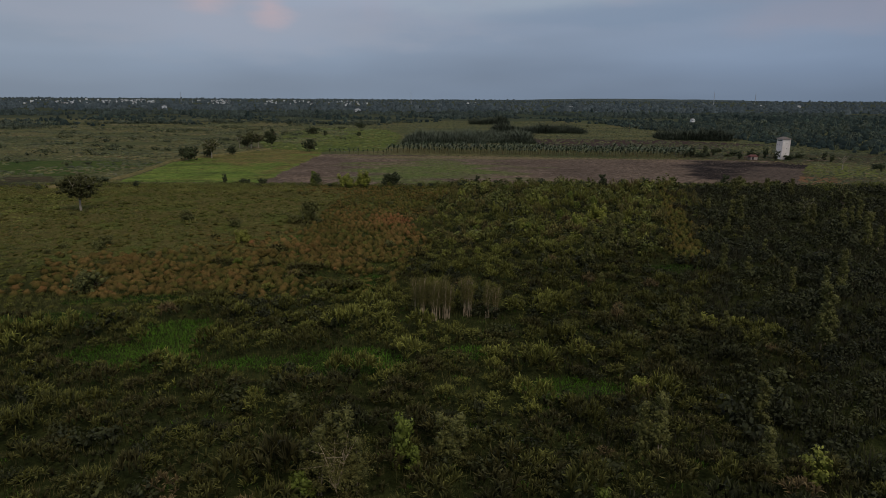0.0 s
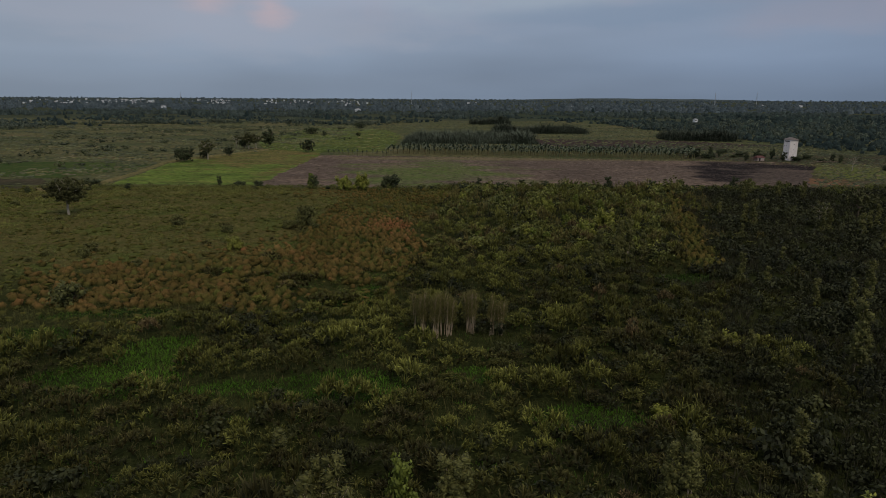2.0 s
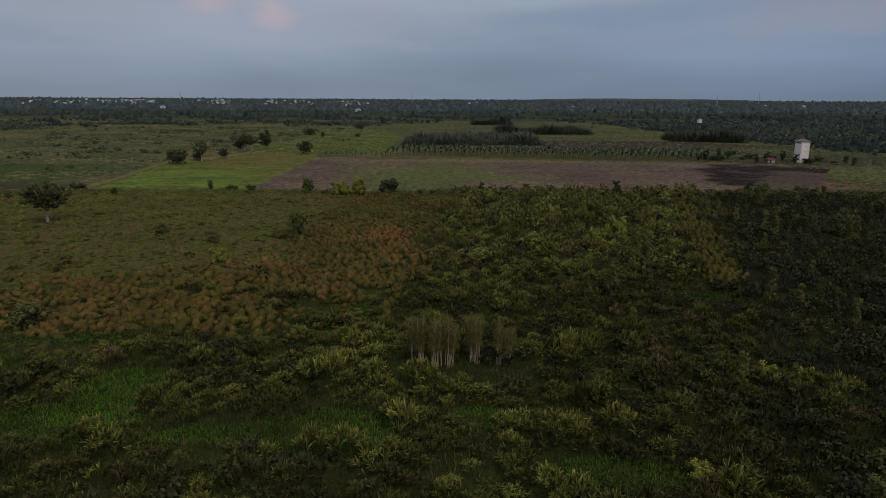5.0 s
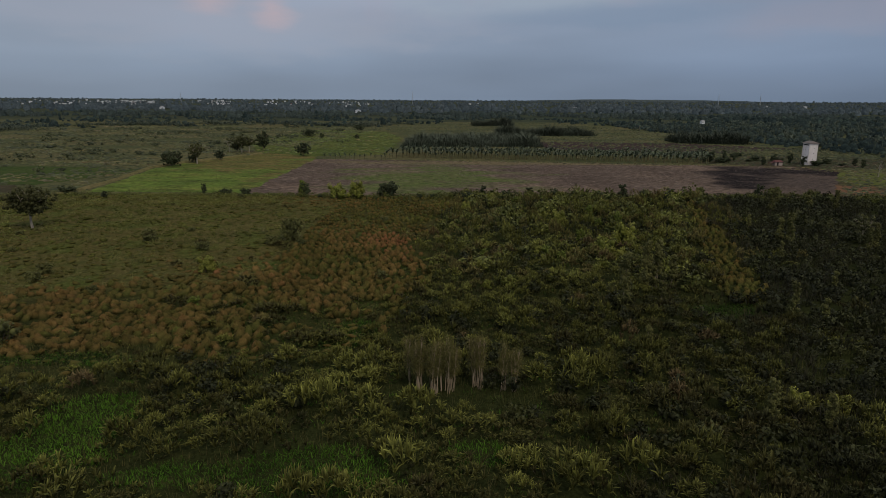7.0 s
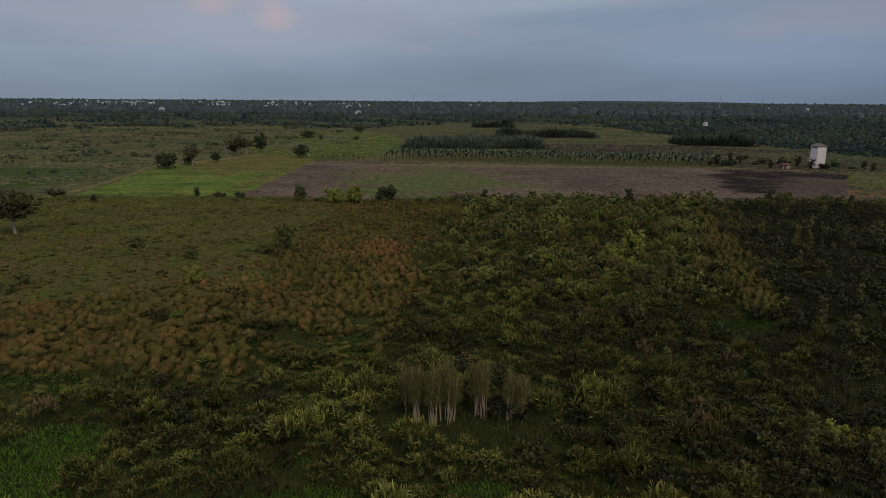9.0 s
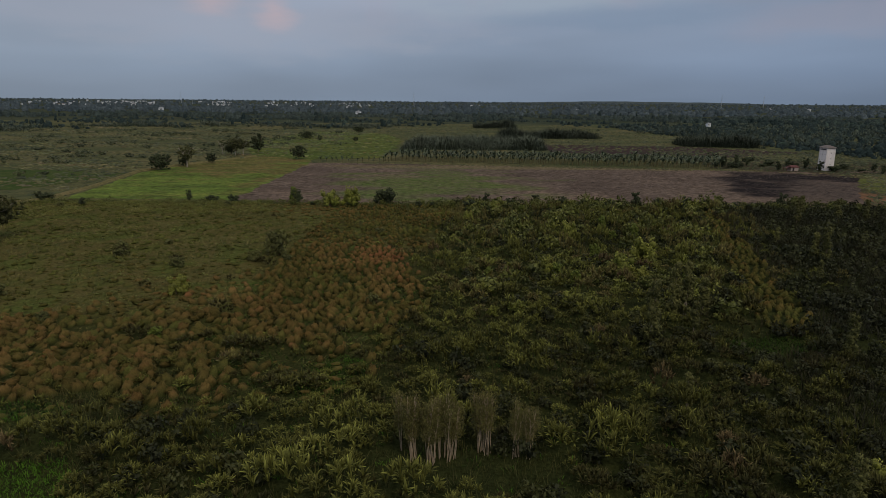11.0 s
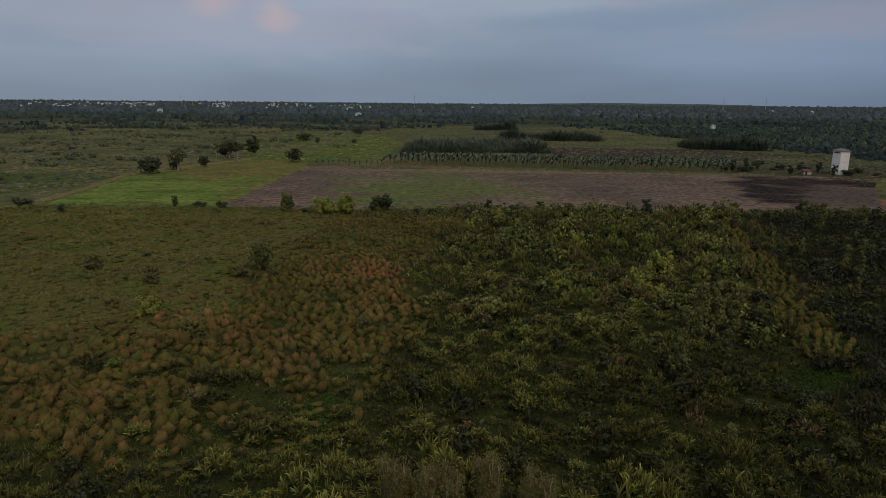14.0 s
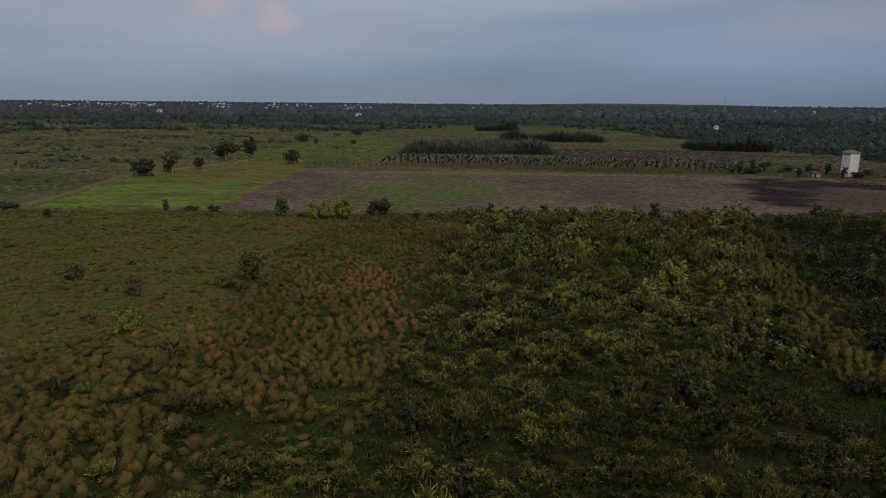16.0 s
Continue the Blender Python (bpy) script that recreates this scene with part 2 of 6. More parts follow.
M_GREENBUSH = leaf_mat("green_bush_leaves", ((0.0, (0.076, 0.106, 0.018)), (1.0, (0.104, 0.132, 0.024))), (0.17, 0.20, 0.04), by="object", tip_amount=0.6)
M_COLUMN = leaf_mat("column_paperbark_leaves", ((0.0, (0.066, 0.072, 0.023)), (1.0, (0.094, 0.096, 0.030))), (0.165, 0.16, 0.05), by="object", tip_amount=0.7)
M_OLIVEBUSH = leaf_mat("olive_bush_leaves", ((0.0, (0.060, 0.068, 0.024)), (1.0, (0.100, 0.104, 0.034))), (0.16, 0.16, 0.05), by="object", tip_amount=0.6)
M_TREE = leaf_mat("tree_leaves", ((0.0, (0.046, 0.052, 0.020)), (1.0, (0.064, 0.067, 0.025))), (0.12, 0.12, 0.042), by="object", tip_amount=0.6)
M_BANANA = leaf_mat("banana_leaves", ((0.0, (0.050, 0.074, 0.046)), (1.0, (0.078, 0.100, 0.062))), (0.15, 0.172, 0.11), by="object", spark=True)
M_CANE = leaf_mat("cane_leaves", ((0.0, (0.048, 0.066, 0.049)), (1.0, (0.084, 0.104, 0.074))), (0.138, 0.158, 0.115), vary=0.25, spec=0.15, rough=0.7)
M_DARKCANE = leaf_mat("dark_cane_leaves", ((0.0, (0.032, 0.044, 0.032)), (1.0, (0.054, 0.068, 0.048))), (0.085, 0.098, 0.070), vary=0.25, spec=0.15, rough=0.7)


def canopy_mat(name, steps, fine, depth):
    """Tree canopies seen from afar: a tone for each tree, broken up by noise that paints lit leaf clumps and shaded
    gaps.
    """
    s = Shader(name, 0.8, 0.05)
    base = s.ramp(s.attr("tint"), steps)
    base = s.gain(base, s.span(s.island(), 0, 1, 0.8, 1.2))
    clump = s.noise(fine, 5, (1, 1, 1), 0.65)
    return s.done(s.gain(base, s.span(clump, 0.36, 0.66, 0.6, 1.35)), clump, 1.0, depth)


# Wood tones turn bluer and paler with distance: haze put into the colour.
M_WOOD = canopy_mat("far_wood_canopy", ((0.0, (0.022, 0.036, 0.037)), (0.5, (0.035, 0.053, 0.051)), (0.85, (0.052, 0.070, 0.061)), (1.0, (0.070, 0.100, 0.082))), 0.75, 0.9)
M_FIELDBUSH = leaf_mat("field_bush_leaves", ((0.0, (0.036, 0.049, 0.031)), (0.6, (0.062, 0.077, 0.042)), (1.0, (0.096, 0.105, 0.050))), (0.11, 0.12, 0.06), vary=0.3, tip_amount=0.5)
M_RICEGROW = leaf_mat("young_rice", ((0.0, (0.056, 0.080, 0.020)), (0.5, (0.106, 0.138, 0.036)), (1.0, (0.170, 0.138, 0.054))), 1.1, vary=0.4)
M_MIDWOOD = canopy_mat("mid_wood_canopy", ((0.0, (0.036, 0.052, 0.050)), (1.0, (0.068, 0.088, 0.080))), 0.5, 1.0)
M_HAZEWOOD = canopy_mat("hazed_wood_canopy", ((0.0, (0.056, 0.078, 0.092)), (1.0, (0.090, 0.114, 0.126))), 0.25, 1.5)
M_PALEBARK = bark_mat("pale_paperbark", (0.46, 0.37, 0.27), (0.30, 0.24, 0.17))
M_GREYBARK = bark_mat("grey_paperbark", (0.38, 0.32, 0.25), (0.22, 0.18, 0.14))
M_BARK = bark_mat("grey_brown_bark", (0.20, 0.16, 0.12), (0.10, 0.08, 0.06))
M_DEAD = bark_mat("bleached_deadwood", (0.40, 0.36, 0.30), (0.24, 0.21, 0.17))
M_STEM = bark_mat("banana_stem", (0.16, 0.17, 0.08), (0.12, 0.09, 0.05))


def scrub_ground_mat():
    """Wet soil under the ferns, darkened to stand in for shade in the gaps, olive-brown thatch under the grass; tint
    says which.
    """
    s = Shader("scrub_soil", 1.0, 0.02)
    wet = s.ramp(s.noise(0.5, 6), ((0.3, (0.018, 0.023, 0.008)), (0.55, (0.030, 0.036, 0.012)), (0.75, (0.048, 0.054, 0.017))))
    dry = s.ramp(s.noise(0.09, 6), ((0.3, (0.078, 0.086, 0.025)), (0.5, (0.102, 0.086, 0.031)), (0.62, (0.080, 0.097, 0.025))))
    dry = s.mix(s.span(s.noise(0.6, 5), 0.5, 0.7, 0.0, 0.8), dry, (0.040, 0.040, 0.014))
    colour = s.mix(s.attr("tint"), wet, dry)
    colour = s.gain(colour, s.span(s.noise(3.5, 4), 0.3, 0.7, 0.55, 1.45))
    return s.done(colour, s.noise(2.2, 5), 0.8, 0.15)


M_GROUND = scrub_ground_mat()


def bare_field_mat():
    """Ploughed soil, with a flush of green sprouts over one stretch and a burnt corner."""
    s = Shader("ploughed_soil", 1.0, 0.03)
    rows = (0.65, 1.25, 1)
    soil = s.ramp(s.noise(0.05, 6, rows), ((0.3, (0.092, 0.070, 0.058)), (0.7, (0.180, 0.136, 0.108))))
    pale = s.mix(s.span(s.noise(0.025, 4), 0.5, 0.75), soil, (0.23, 0.165, 0.125))
    clod = s.mix(s.span(s.noise(0.5, 6, rows), 0.46, 0.66, 0.0, 0.85), pale, (0.062, 0.046, 0.036))
    sprout = s.ramp(s.noise(0.3, 5, rows), ((0.35, (0.078, 0.115, 0.030)), (0.65, (0.125, 0.128, 0.056))))
    green = s.mix(s.spot(-6, 256, 34, 44, 0.75, 0.06, 0.55, 1.15), clod, sprout)
    burnt = s.ramp(s.noise(0.4, 5, rows), ((0.35, (0.014, 0.012, 0.013)), (0.75, (0.042, 0.033, 0.030))))
    singed = s.mix(s.spot(126, 252, 32, 34, 0.6, 0.05, 0.6, 1.1), green, (0.085, 0.066, 0.056))
    colour = singed
    for cx, cy, rx, ry in ((100, 240, 9, 16), (107, 258, 10, 22), (119, 277, 12, 20), (134, 284, 14, 13), (149, 280, 14, 15)):
        colour = s.mix(s.spot(cx, cy, rx, ry, 0.5, 0.06, 0.65, 1.1), colour, burnt)
    straw = s.mix(s.spot(40, 306, 110, 7, 0.6, 0.1), colour, (0.16, 0.13, 0.075))
    colour = s.gain(straw, s.span(s.noise(0.8, 6, rows, 0.72), 0.34, 0.66, 0.3, 1.75))
    return s.done(colour, s.noise(0.5, 6, rows), 1.0, 0.4)


def rice_mat():
    """Young rice, uneven, with a yellow stubble stretch towards its far end."""
    s = Shader("rice_field_grass", 1.0, 0.03)
    green = s.ramp(s.noise(0.05, 6, (0.5, 1.4, 1)), ((0.3, (0.076, 0.112, 0.028)), (0.5, (0.116, 0.170, 0.034)), (0.72, (0.178, 0.208, 0.048))))
    stubble = s.ramp(s.noise(0.12, 6, (0.5, 1.4, 1)), ((0.35, (0.105, 0.115, 0.032)), (0.65, (0.165, 0.125, 0.050))))
    colour = s.mix(s.spot(-88, 316, 22, 46, 0.6, 0.06, 0.95, 1.2), green, stubble)
    colour = s.mix(s.spot(-66, 275, 5, 48, 0.7, 0.07, 0.5, 1.2), colour, stubble)
    colour = s.mix(s.span(s.noise(0.16, 6, (0.6, 1.2, 1)), 0.5, 0.66, 0.0, 0.75), colour, (0.060, 0.078, 0.022))
    colour = s.mix(s.span(s.noise(0.22, 6, (0.6, 1.2, 1)), 0.54, 0.7, 0.0, 0.6), colour, (0.20, 0.17, 0.06))
    colour = s.gain(colour, s.span(s.noise(0.6, 6, (0.8, 1.2, 1), 0.65), 0.34, 0.66, 0.5, 1.55))
    return s.done(colour, s.noise(0.8, 5), 0.9, 0.25)


M_BROWN = bare_field_mat()
M_RICE = rice_mat()
M_PASTURE = soil_mat("olive_pasture", (0.086, 0.096, 0.044), (0.138, 0.126, 0.060), (0.048, 0.054, 0.032), 0.3, 0.02, split=(0.42, 0.6))
M_WETGRASS = soil_mat("wet_green_grass", (0.040, 0.070, 0.020), (0.06, 0.085, 0.026), (0.08, 0.09, 0.03), 0.25, 0.03)
M_BANK = soil_mat("dry_grass_bank", (0.15, 0.135, 0.060), (0.19, 0.155, 0.075), (0.09, 0.09, 0.034), 0.5, 0.08)


def yard_mat():
    """Rough grass with a red-earth scrape and a fresher green stretch."""
    s = Shader("rough_yard", 1.0, 0.03)
    base = s.ramp(s.noise(0.06, 6), ((0.35, (0.040, 0.042, 0.024)), (0.65, (0.078, 0.062, 0.038))))
    fresh = s.mix(s.spot(160, 256, 22, 32, 0.6, 0.06, 0.6, 1.1), base, (0.105, 0.120, 0.032))
    red = s.mix(s.spot(131, 225, 12, 15, 0.6, 0.07, 0.6, 1.1), fresh, (0.17, 0.095, 0.055))
    colour = s.gain(red, s.span(s.noise(0.5, 5), 0.3, 0.7, 0.6, 1.4))
    return s.done(colour, s.noise(0.9, 5), 0.7, 0.1)


M_YARD = yard_mat()
M_REDSOIL = soil_mat("red_brown_soil", (0.050, 0.034, 0.034), (0.042, 0.035, 0.033), (0.080, 0.046, 0.040), 0.3, 0.03, (0.4, 1.4, 1))
M_LIGHTMEADOW = soil_mat("pale_meadow", (0.078, 0.108, 0.026), (0.118, 0.130, 0.036), (0.05, 0.064, 0.022), 0.2, 0.02)
M_WALL = plain_mat("whitewashed_wall", (0.82, 0.78, 0.78), 0.9, (0.55, 0.5, 0.46), 0.6, 0.5)
M_TOWNWALL = plain_mat("town_wall", (0.74, 0.77, 0.82), 0.85, amount=0.2, scale=0.2)
M_ROOFGREY = plain_mat("grey_metal_roof", (0.30, 0.31, 0.33), 0.5)
M_TOWERROOF = plain_mat("weathered_metal_roof", (0.17, 0.145, 0.135), 0.6)
M_ROOFRED = plain_mat("rusty_red_roof", (0.13, 0.050, 0.045), 0.6)
M_HUTWALL = plain_mat("faded_hut_wall", (0.40, 0.34, 0.31), 0.85)
M_DARKHOLE = plain_mat("dark_opening", (0.03, 0.03, 0.035), 0.6)
M_MAST = plain_mat("grey_steel", (0.40, 0.43, 0.48), 0.5)
M_FARLAND = soil_mat("far_farmland", (0.042, 0.056, 0.036), (0.074, 0.080, 0.046), (0.036, 0.048, 0.034), 0.02, 0.004)
# Pale blue-grey stands in for the haze in front of the ridge.
M_HILL = soil_mat("hazed_hill_woods", (0.075, 0.095, 0.10), (0.085, 0.105, 0.105), (0.06, 0.08, 0.08), 0.02, 0.004)

# ---- mesh helpers ----
rng = np.random.default_rng(28)


def quad_mesh(name, v, f, material, tip=None, tint=None, flat=False):
    """One mesh from vertices (n, 3) and quads (m, 4), with optional tip and tint values."""
    v, f = np.asarray(v, np.float32), np.asarray(f, np.int32)
    me = bpy.data.meshes.new(name)
    me.vertices.add(len(v))
    me.vertices.foreach_set("co", v.ravel())
    me.loops.add(f.size)
    me.loops.foreach_set("vertex_index", f.ravel())
    me.polygons.add(len(f))
    me.polygons.foreach_set("loop_start", np.arange(0, f.size, 4, dtype=np.int32))
    if flat:
        me.polygons.foreach_set("use_smooth", np.zeros(len(f), bool))
    me.update(calc_edges=True)
    me.materials.append(material)
    for key, values in (("tip", tip), ("tint", tint)):
        if values is not None:
            me.attributes.new(key, "FLOAT", "POINT").data.foreach_set("value", np.asarray(values, np.float32))
    return me


def joined(pieces):
    """Join templates (v, f, tip)."""
    vs, fs, ts, at = [], [], [], 0
    for v, f, t in pieces:
        vs.append(v), fs.append(f + at), ts.append(t)
        at += len(v)
    return np.concatenate(vs), np.concatenate(fs), np.concatenate(ts)


def strip(points, widths, side, fold=0.0):
    """A blade: a ribbon of quads along points; side: the width's direction."""
    p, w = np.asarray(points, float), np.asarray(widths, float)[:, None]
    s = np.asarray(side, float)
    v = np.stack([p - s * w, p + s * w], 1).reshape(-1, 3)
    n = len(p)
    i = np.arange(n - 1) * 2
    f = np.stack([i, i + 1, i + 3, i + 2], 1)
    return v, f, np.repeat(np.linspace(0, 1, n), 2)


def arch(length, rise, droop, n, yaw, lean=0.0):
    """Points of an arching stalk that leaves the origin at angle rise and bends down by droop (degrees)."""
    a = np.radians(rise - droop * np.linspace(0, 1, n - 1) ** 1.3)
    step = length / (n - 1)
    r = np.concatenate([[0], np.cumsum(np.cos(a))]) * step + lean
    z = np.concatenate([[0], np.cumsum(np.sin(a))]) * step
    return np.stack([r * math.cos(yaw), r * math.sin(yaw), z], 1)


def ribbon_clump(blades, length, width, rise, droop, segments, seed, spread=0.08):
    """A clump of plain ribbons: broad fronds, reeds, canes or grass, by their sizes."""
    r = np.random.default_rng(seed)
    out = []
    for k in range(blades):
        yaw = k * 2.4 + r.uniform(-0.5, 0.5)
        ll = length * r.uniform(0.65, 1.1)
        p = arch(ll, r.uniform(*rise), r.uniform(*droop), segments + 1, yaw, r.uniform(0, spread))
        p[:, :2] += r.uniform(-spread, spread, 2)
        u = np.linspace(0, 1, segments + 1)
        w = width * (0.4 + 1.75 * u * (1.15 - u)) * (u < 0.999) + 0.12 * width
        twist = r.uniform(-0.5, 0.5)
        side = (-math.sin(yaw + twist), math.cos(yaw + twist), r.uniform(-0.3, 0.3))
        out.append(strip(p, w, side))
    return joined(out)


def fern_mound(fronds, seed, radius=1.6, height=1.1, length=0.85, width=0.06, segments=2):
    """A rounded stand of ferns: upright rosettes close together, coloured darker at the heart, highest in the middle.
    """
    r = np.random.default_rng(seed)
    n = max(4, fronds // 12)
    squash = r.uniform(0.7, 1.0)
    out = []
    crowns = [(radius * math.sqrt((k + 0.4) / n) * r.uniform(0.75, 1.1) * (squash if k % 2 else 1.0), k * 2.4 + r.uniform(-0.4, 0.4), r.uniform(0.7, 1.25)) for k in range(n)]
    for k in range(fronds):
        q, a, tall = crowns[k % n]
        low, ring = (q / radius) ** 2, k / fronds
        n_seg = segments if ring > 0.45 else 1
        yaw = k * 2.4 + r.uniform(-0.6, 0.6)
        yaw = math.atan2(math.sin(yaw) + 0.8 * low * math.sin(a), math.cos(yaw) + 0.8 * low * math.cos(a))
        p = arch(length * r.uniform(0.7, 1.15) * tall ** 0.5, 87 - 42 * ring - 10 * low + r.uniform(-8, 8), r.uniform(5, 22) + 26 * ring, n_seg + 1, yaw, 0.04)
        p += np.array([q * math.cos(a), q * math.sin(a), height * (1 - 0.85 * min(low, 1.1)) * r.uniform(0.85, 1.0) * tall ** 0.5 * 0.62])
        u = np.linspace(0, 1, n_seg + 1)
        w = width * r.uniform(0.75, 1.2) * (0.45 + 1.7 * u * (1.12 - u)) * (u < 0.999) + 0.16 * width
        twist = r.uniform(-0.7, 0.7)
        bv, bf, bt = strip(p, w, (-math.sin(yaw + twist), math.cos(yaw + twist), r.uniform(-0.4, 0.4)))
        # Rim fronds get weaker tips: lower growth coloured as if in shade.
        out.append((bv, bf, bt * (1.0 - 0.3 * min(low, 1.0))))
    return joined(out)


def dome(radius, height, seed, n=8, rings=3):
    """The closed, uneven heart of a tussock."""
    r = np.random.default_rng(seed)
    v, f, t = [], [], []
    for j in range(rings + 1):
        a = j / rings * math.pi / 2
        for i in range(n):
            q = radius * math.cos(a * 0.97) * r.uniform(0.8, 1.12)
            b = 2 * math.pi * i / n
            v.append((q * math.cos(b), q * math.sin(b), height * math.sin(a) * r.uniform(0.9, 1.08)))
            t.append(0.25 + 0.5 * j / rings)
    for j in range(rings):
        for i in range(n):
            k = (i + 1) % n
            f.append((j * n + i, j * n + k, (j + 1) * n + k, (j + 1) * n + i))
    return np.array(v), np.array(f), np.array(t)


def tussock(blades, seed, n=10, rings=4, rough=0.24):
    """A leaning wig of fine grass: an uneven ridged heart with thin hair drooping over it."""
    r = np.random.default_rng(seed)
    tilt = np.array([r.uniform(0.1, 0.6), r.uniform(-0.3, 0.3)])
    v, f, t = dome(0.56, 0.95, seed, n, rings)
    ridge = 1 + rough * np.where(np.arange(len(v)) % 2, 1, -1) * r.uniform(0.3, 1.0, len(v)) * np.repeat(np.linspace(1, 0.3, rings + 1), n)
    v[:, :2] *= ridge[:, None]
    v[:, 2] += 0.1 * r.normal(size=len(v)) * (v[:, 2] > 0.1)
    out = [(v, f, t)]
    for k in range(blades):
        yaw = k * 2.4 + r.uniform(-0.3, 0.3)
        low = k % 2
        p = arch(r.uniform(0.45, 0.8), r.uniform(-15, 30), r.uniform(60, 95), 3, yaw, 0.05 + 0.25 * low)
        p[:, 2] += r.uniform(0.86, 0.98) - 0.22 * low
        out.append(strip(p, (0.02, 0.034, 0.008), (-math.sin(yaw), math.cos(yaw), r.uniform(-0.3, 0.3))))
    v, f, t = joined(out)
    v[:, :2] += v[:, 2:] * tilt
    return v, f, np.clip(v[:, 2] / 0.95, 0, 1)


def leaf_cloud(centres, radii, per, size, seed, slim=0.45, hang=0.2):
    """Leaves as small diamonds about the given centres; each lies at its own tilt."""
    r = np.random.default_rng(seed)
    c = np.repeat(np.asarray(centres, float), per, 0)
    rad = np.repeat(np.asarray(radii, float), per)[:, None]
    d = r.normal(size=c.shape)
    d /= np.linalg.norm(d, axis=1, keepdims=True)
    o = c + d * rad * r.uniform(0.45, 1.0, (len(c), 1)) ** 0.5
    way = d + r.normal(scale=0.6, size=d.shape) + np.array([0, 0, -hang])
    way /= np.linalg.norm(way, axis=1, keepdims=True)
    across = np.cross(way, r.normal(size=d.shape))
    across /= np.linalg.norm(across, axis=1, keepdims=True) + 1e-9
    s = size * r.uniform(0.6, 1.25, (len(c), 1))
    v = np.stack([o, o + way * s * 0.5 + across * s * slim * 0.5, o + way * s, o + way * s * 0.5 - across * s * slim * 0.5], 1).reshape(-1, 3)
    f = np.arange(len(c) * 4).reshape(-1, 4)
    # Leaves on a clump's top come out paler, skylight put into the tip value.
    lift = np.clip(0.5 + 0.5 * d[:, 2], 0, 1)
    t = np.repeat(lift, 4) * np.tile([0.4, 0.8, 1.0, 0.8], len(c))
    return v, f, t


def blob_centres(n, size, base, seed, hollow=0.45, top=1.0):
    """Clump centres in an uneven egg of half-sizes size whose foot is at height base."""
    r = np.random.default_rng(seed)
    d = r.normal(size=(n, 3))
    d /= np.linalg.norm(d, axis=1, keepdims=True)
    q = r.uniform(hollow, 1.0, (n, 1)) * (1 + 0.18 * np.sin(d[:, :1] * 5 + seed) * np.cos(d[:, 1:2] * 4 + seed * 2))
    p = d * q * np.asarray(size)
    p[:, 2] = np.where(p[:, 2] > 0, p[:, 2] * top, p[:, 2]) + base + size[2]
    return p


def puff(centre, radius, seed, n=6):
    """A small closed clump of foliage, uneven and a little flattened."""
    r = np.random.default_rng(seed)
    v, f = [], []
    for j in range(4):
        a = (j / 3 - 0.42) * math.pi * 0.86
        for i in range(n):
            q = radius * math.cos(a) * r.uniform(0.72, 1.15)
            b = 2 * math.pi * i / n + 0.4 * j
            v.append((q * math.cos(b), q * math.sin(b), 0.85 * radius * math.sin(a) * r.uniform(0.85, 1.15)))
    for j in range(3):
        for i in range(n):
            k = (i + 1) % n
            f.append((j * n + i, j * n + k, (j + 1) * n + k, (j + 1) * n + i))
    f += [(3 * n, 3 * n + 1, 3 * n + 2, 3 * n + 3), (3 * n, 3 * n + 3, 3 * n + 4, 3 * n + 5)] if n == 6 else []
    v = np.array(v)
    # Tip value climbs with height, so the clump's top is coloured as lit.
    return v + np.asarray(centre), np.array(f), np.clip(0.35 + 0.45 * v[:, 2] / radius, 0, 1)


def leaf_shell(centres, radii, per, size, seed, slim=0.6):
    """Leaves that lie like shingles over rounded clumps, each facing outwards at its own slight tilt."""
    r = np.random.default_rng(seed)
    c = np.repeat(np.asarray(centres, float), per, 0)
    rad = np.repeat(np.asarray(radii, float), per)[:, None]
    d = r.normal(size=c.shape)
    d[:, 2] = np.where(d[:, 2] < -0.6, -d[:, 2], d[:, 2])
    d /= np.linalg.norm(d, axis=1, keepdims=True)
    o = c + d * rad * r.uniform(0.7, 1.08, (len(c), 1))
    face = d + r.normal(scale=0.38, size=d.shape)
    way = np.cross(face, r.normal(size=d.shape)) + 0.25 * d
    way /= np.linalg.norm(way, axis=1, keepdims=True) + 1e-9
    across = np.cross(face, way)
    across /= np.linalg.norm(across, axis=1, keepdims=True) + 1e-9
    s = size * r.uniform(0.6, 1.3, (len(c), 1))
    v = np.stack([o - way * s * 0.5, o + across * s * slim * 0.5, o + way * s * 0.5 + d * s * 0.12, o - across * s * slim * 0.5], 1).reshape(-1, 3)
    f = np.arange(len(c) * 4).reshape(-1, 4)
    # Same painted top light: upward leaves take more of the pale colour.
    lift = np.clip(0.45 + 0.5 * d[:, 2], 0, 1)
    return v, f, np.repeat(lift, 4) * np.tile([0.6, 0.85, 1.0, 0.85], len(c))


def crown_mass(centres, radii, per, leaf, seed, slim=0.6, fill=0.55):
    """A crown: shingled clumps of leaves round closed hearts, whose darker colour stands in for shade."""
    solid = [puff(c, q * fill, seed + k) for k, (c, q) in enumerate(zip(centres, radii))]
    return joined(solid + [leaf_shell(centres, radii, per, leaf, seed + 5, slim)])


def bushlet(seed, lumps=5, per=18, leaf=0.3, high=1.2):
    """A low uneven bush about two metres across, for thickets."""
    r = np.random.default_rng(seed)
    c = [(r.uniform(0.35, 0.7) * math.cos(2.4 * k + seed) * (k > 0), r.uniform(0.35, 0.7) * math.sin(2.4 * k + seed) * (k > 0), high * (0.62 if k == 0 else r.uniform(0.22, 0.62))) for k in range(lumps)]
    q = np.array([r.uniform(0.5, 0.62) if k == 0 else r.uniform(0.3, 0.52) for k in range(lumps)])
    return joined([puff((0, 0, 0.32 * high), 0.3, seed), leaf_shell(np.array(c), q, per, leaf, seed + 5)])


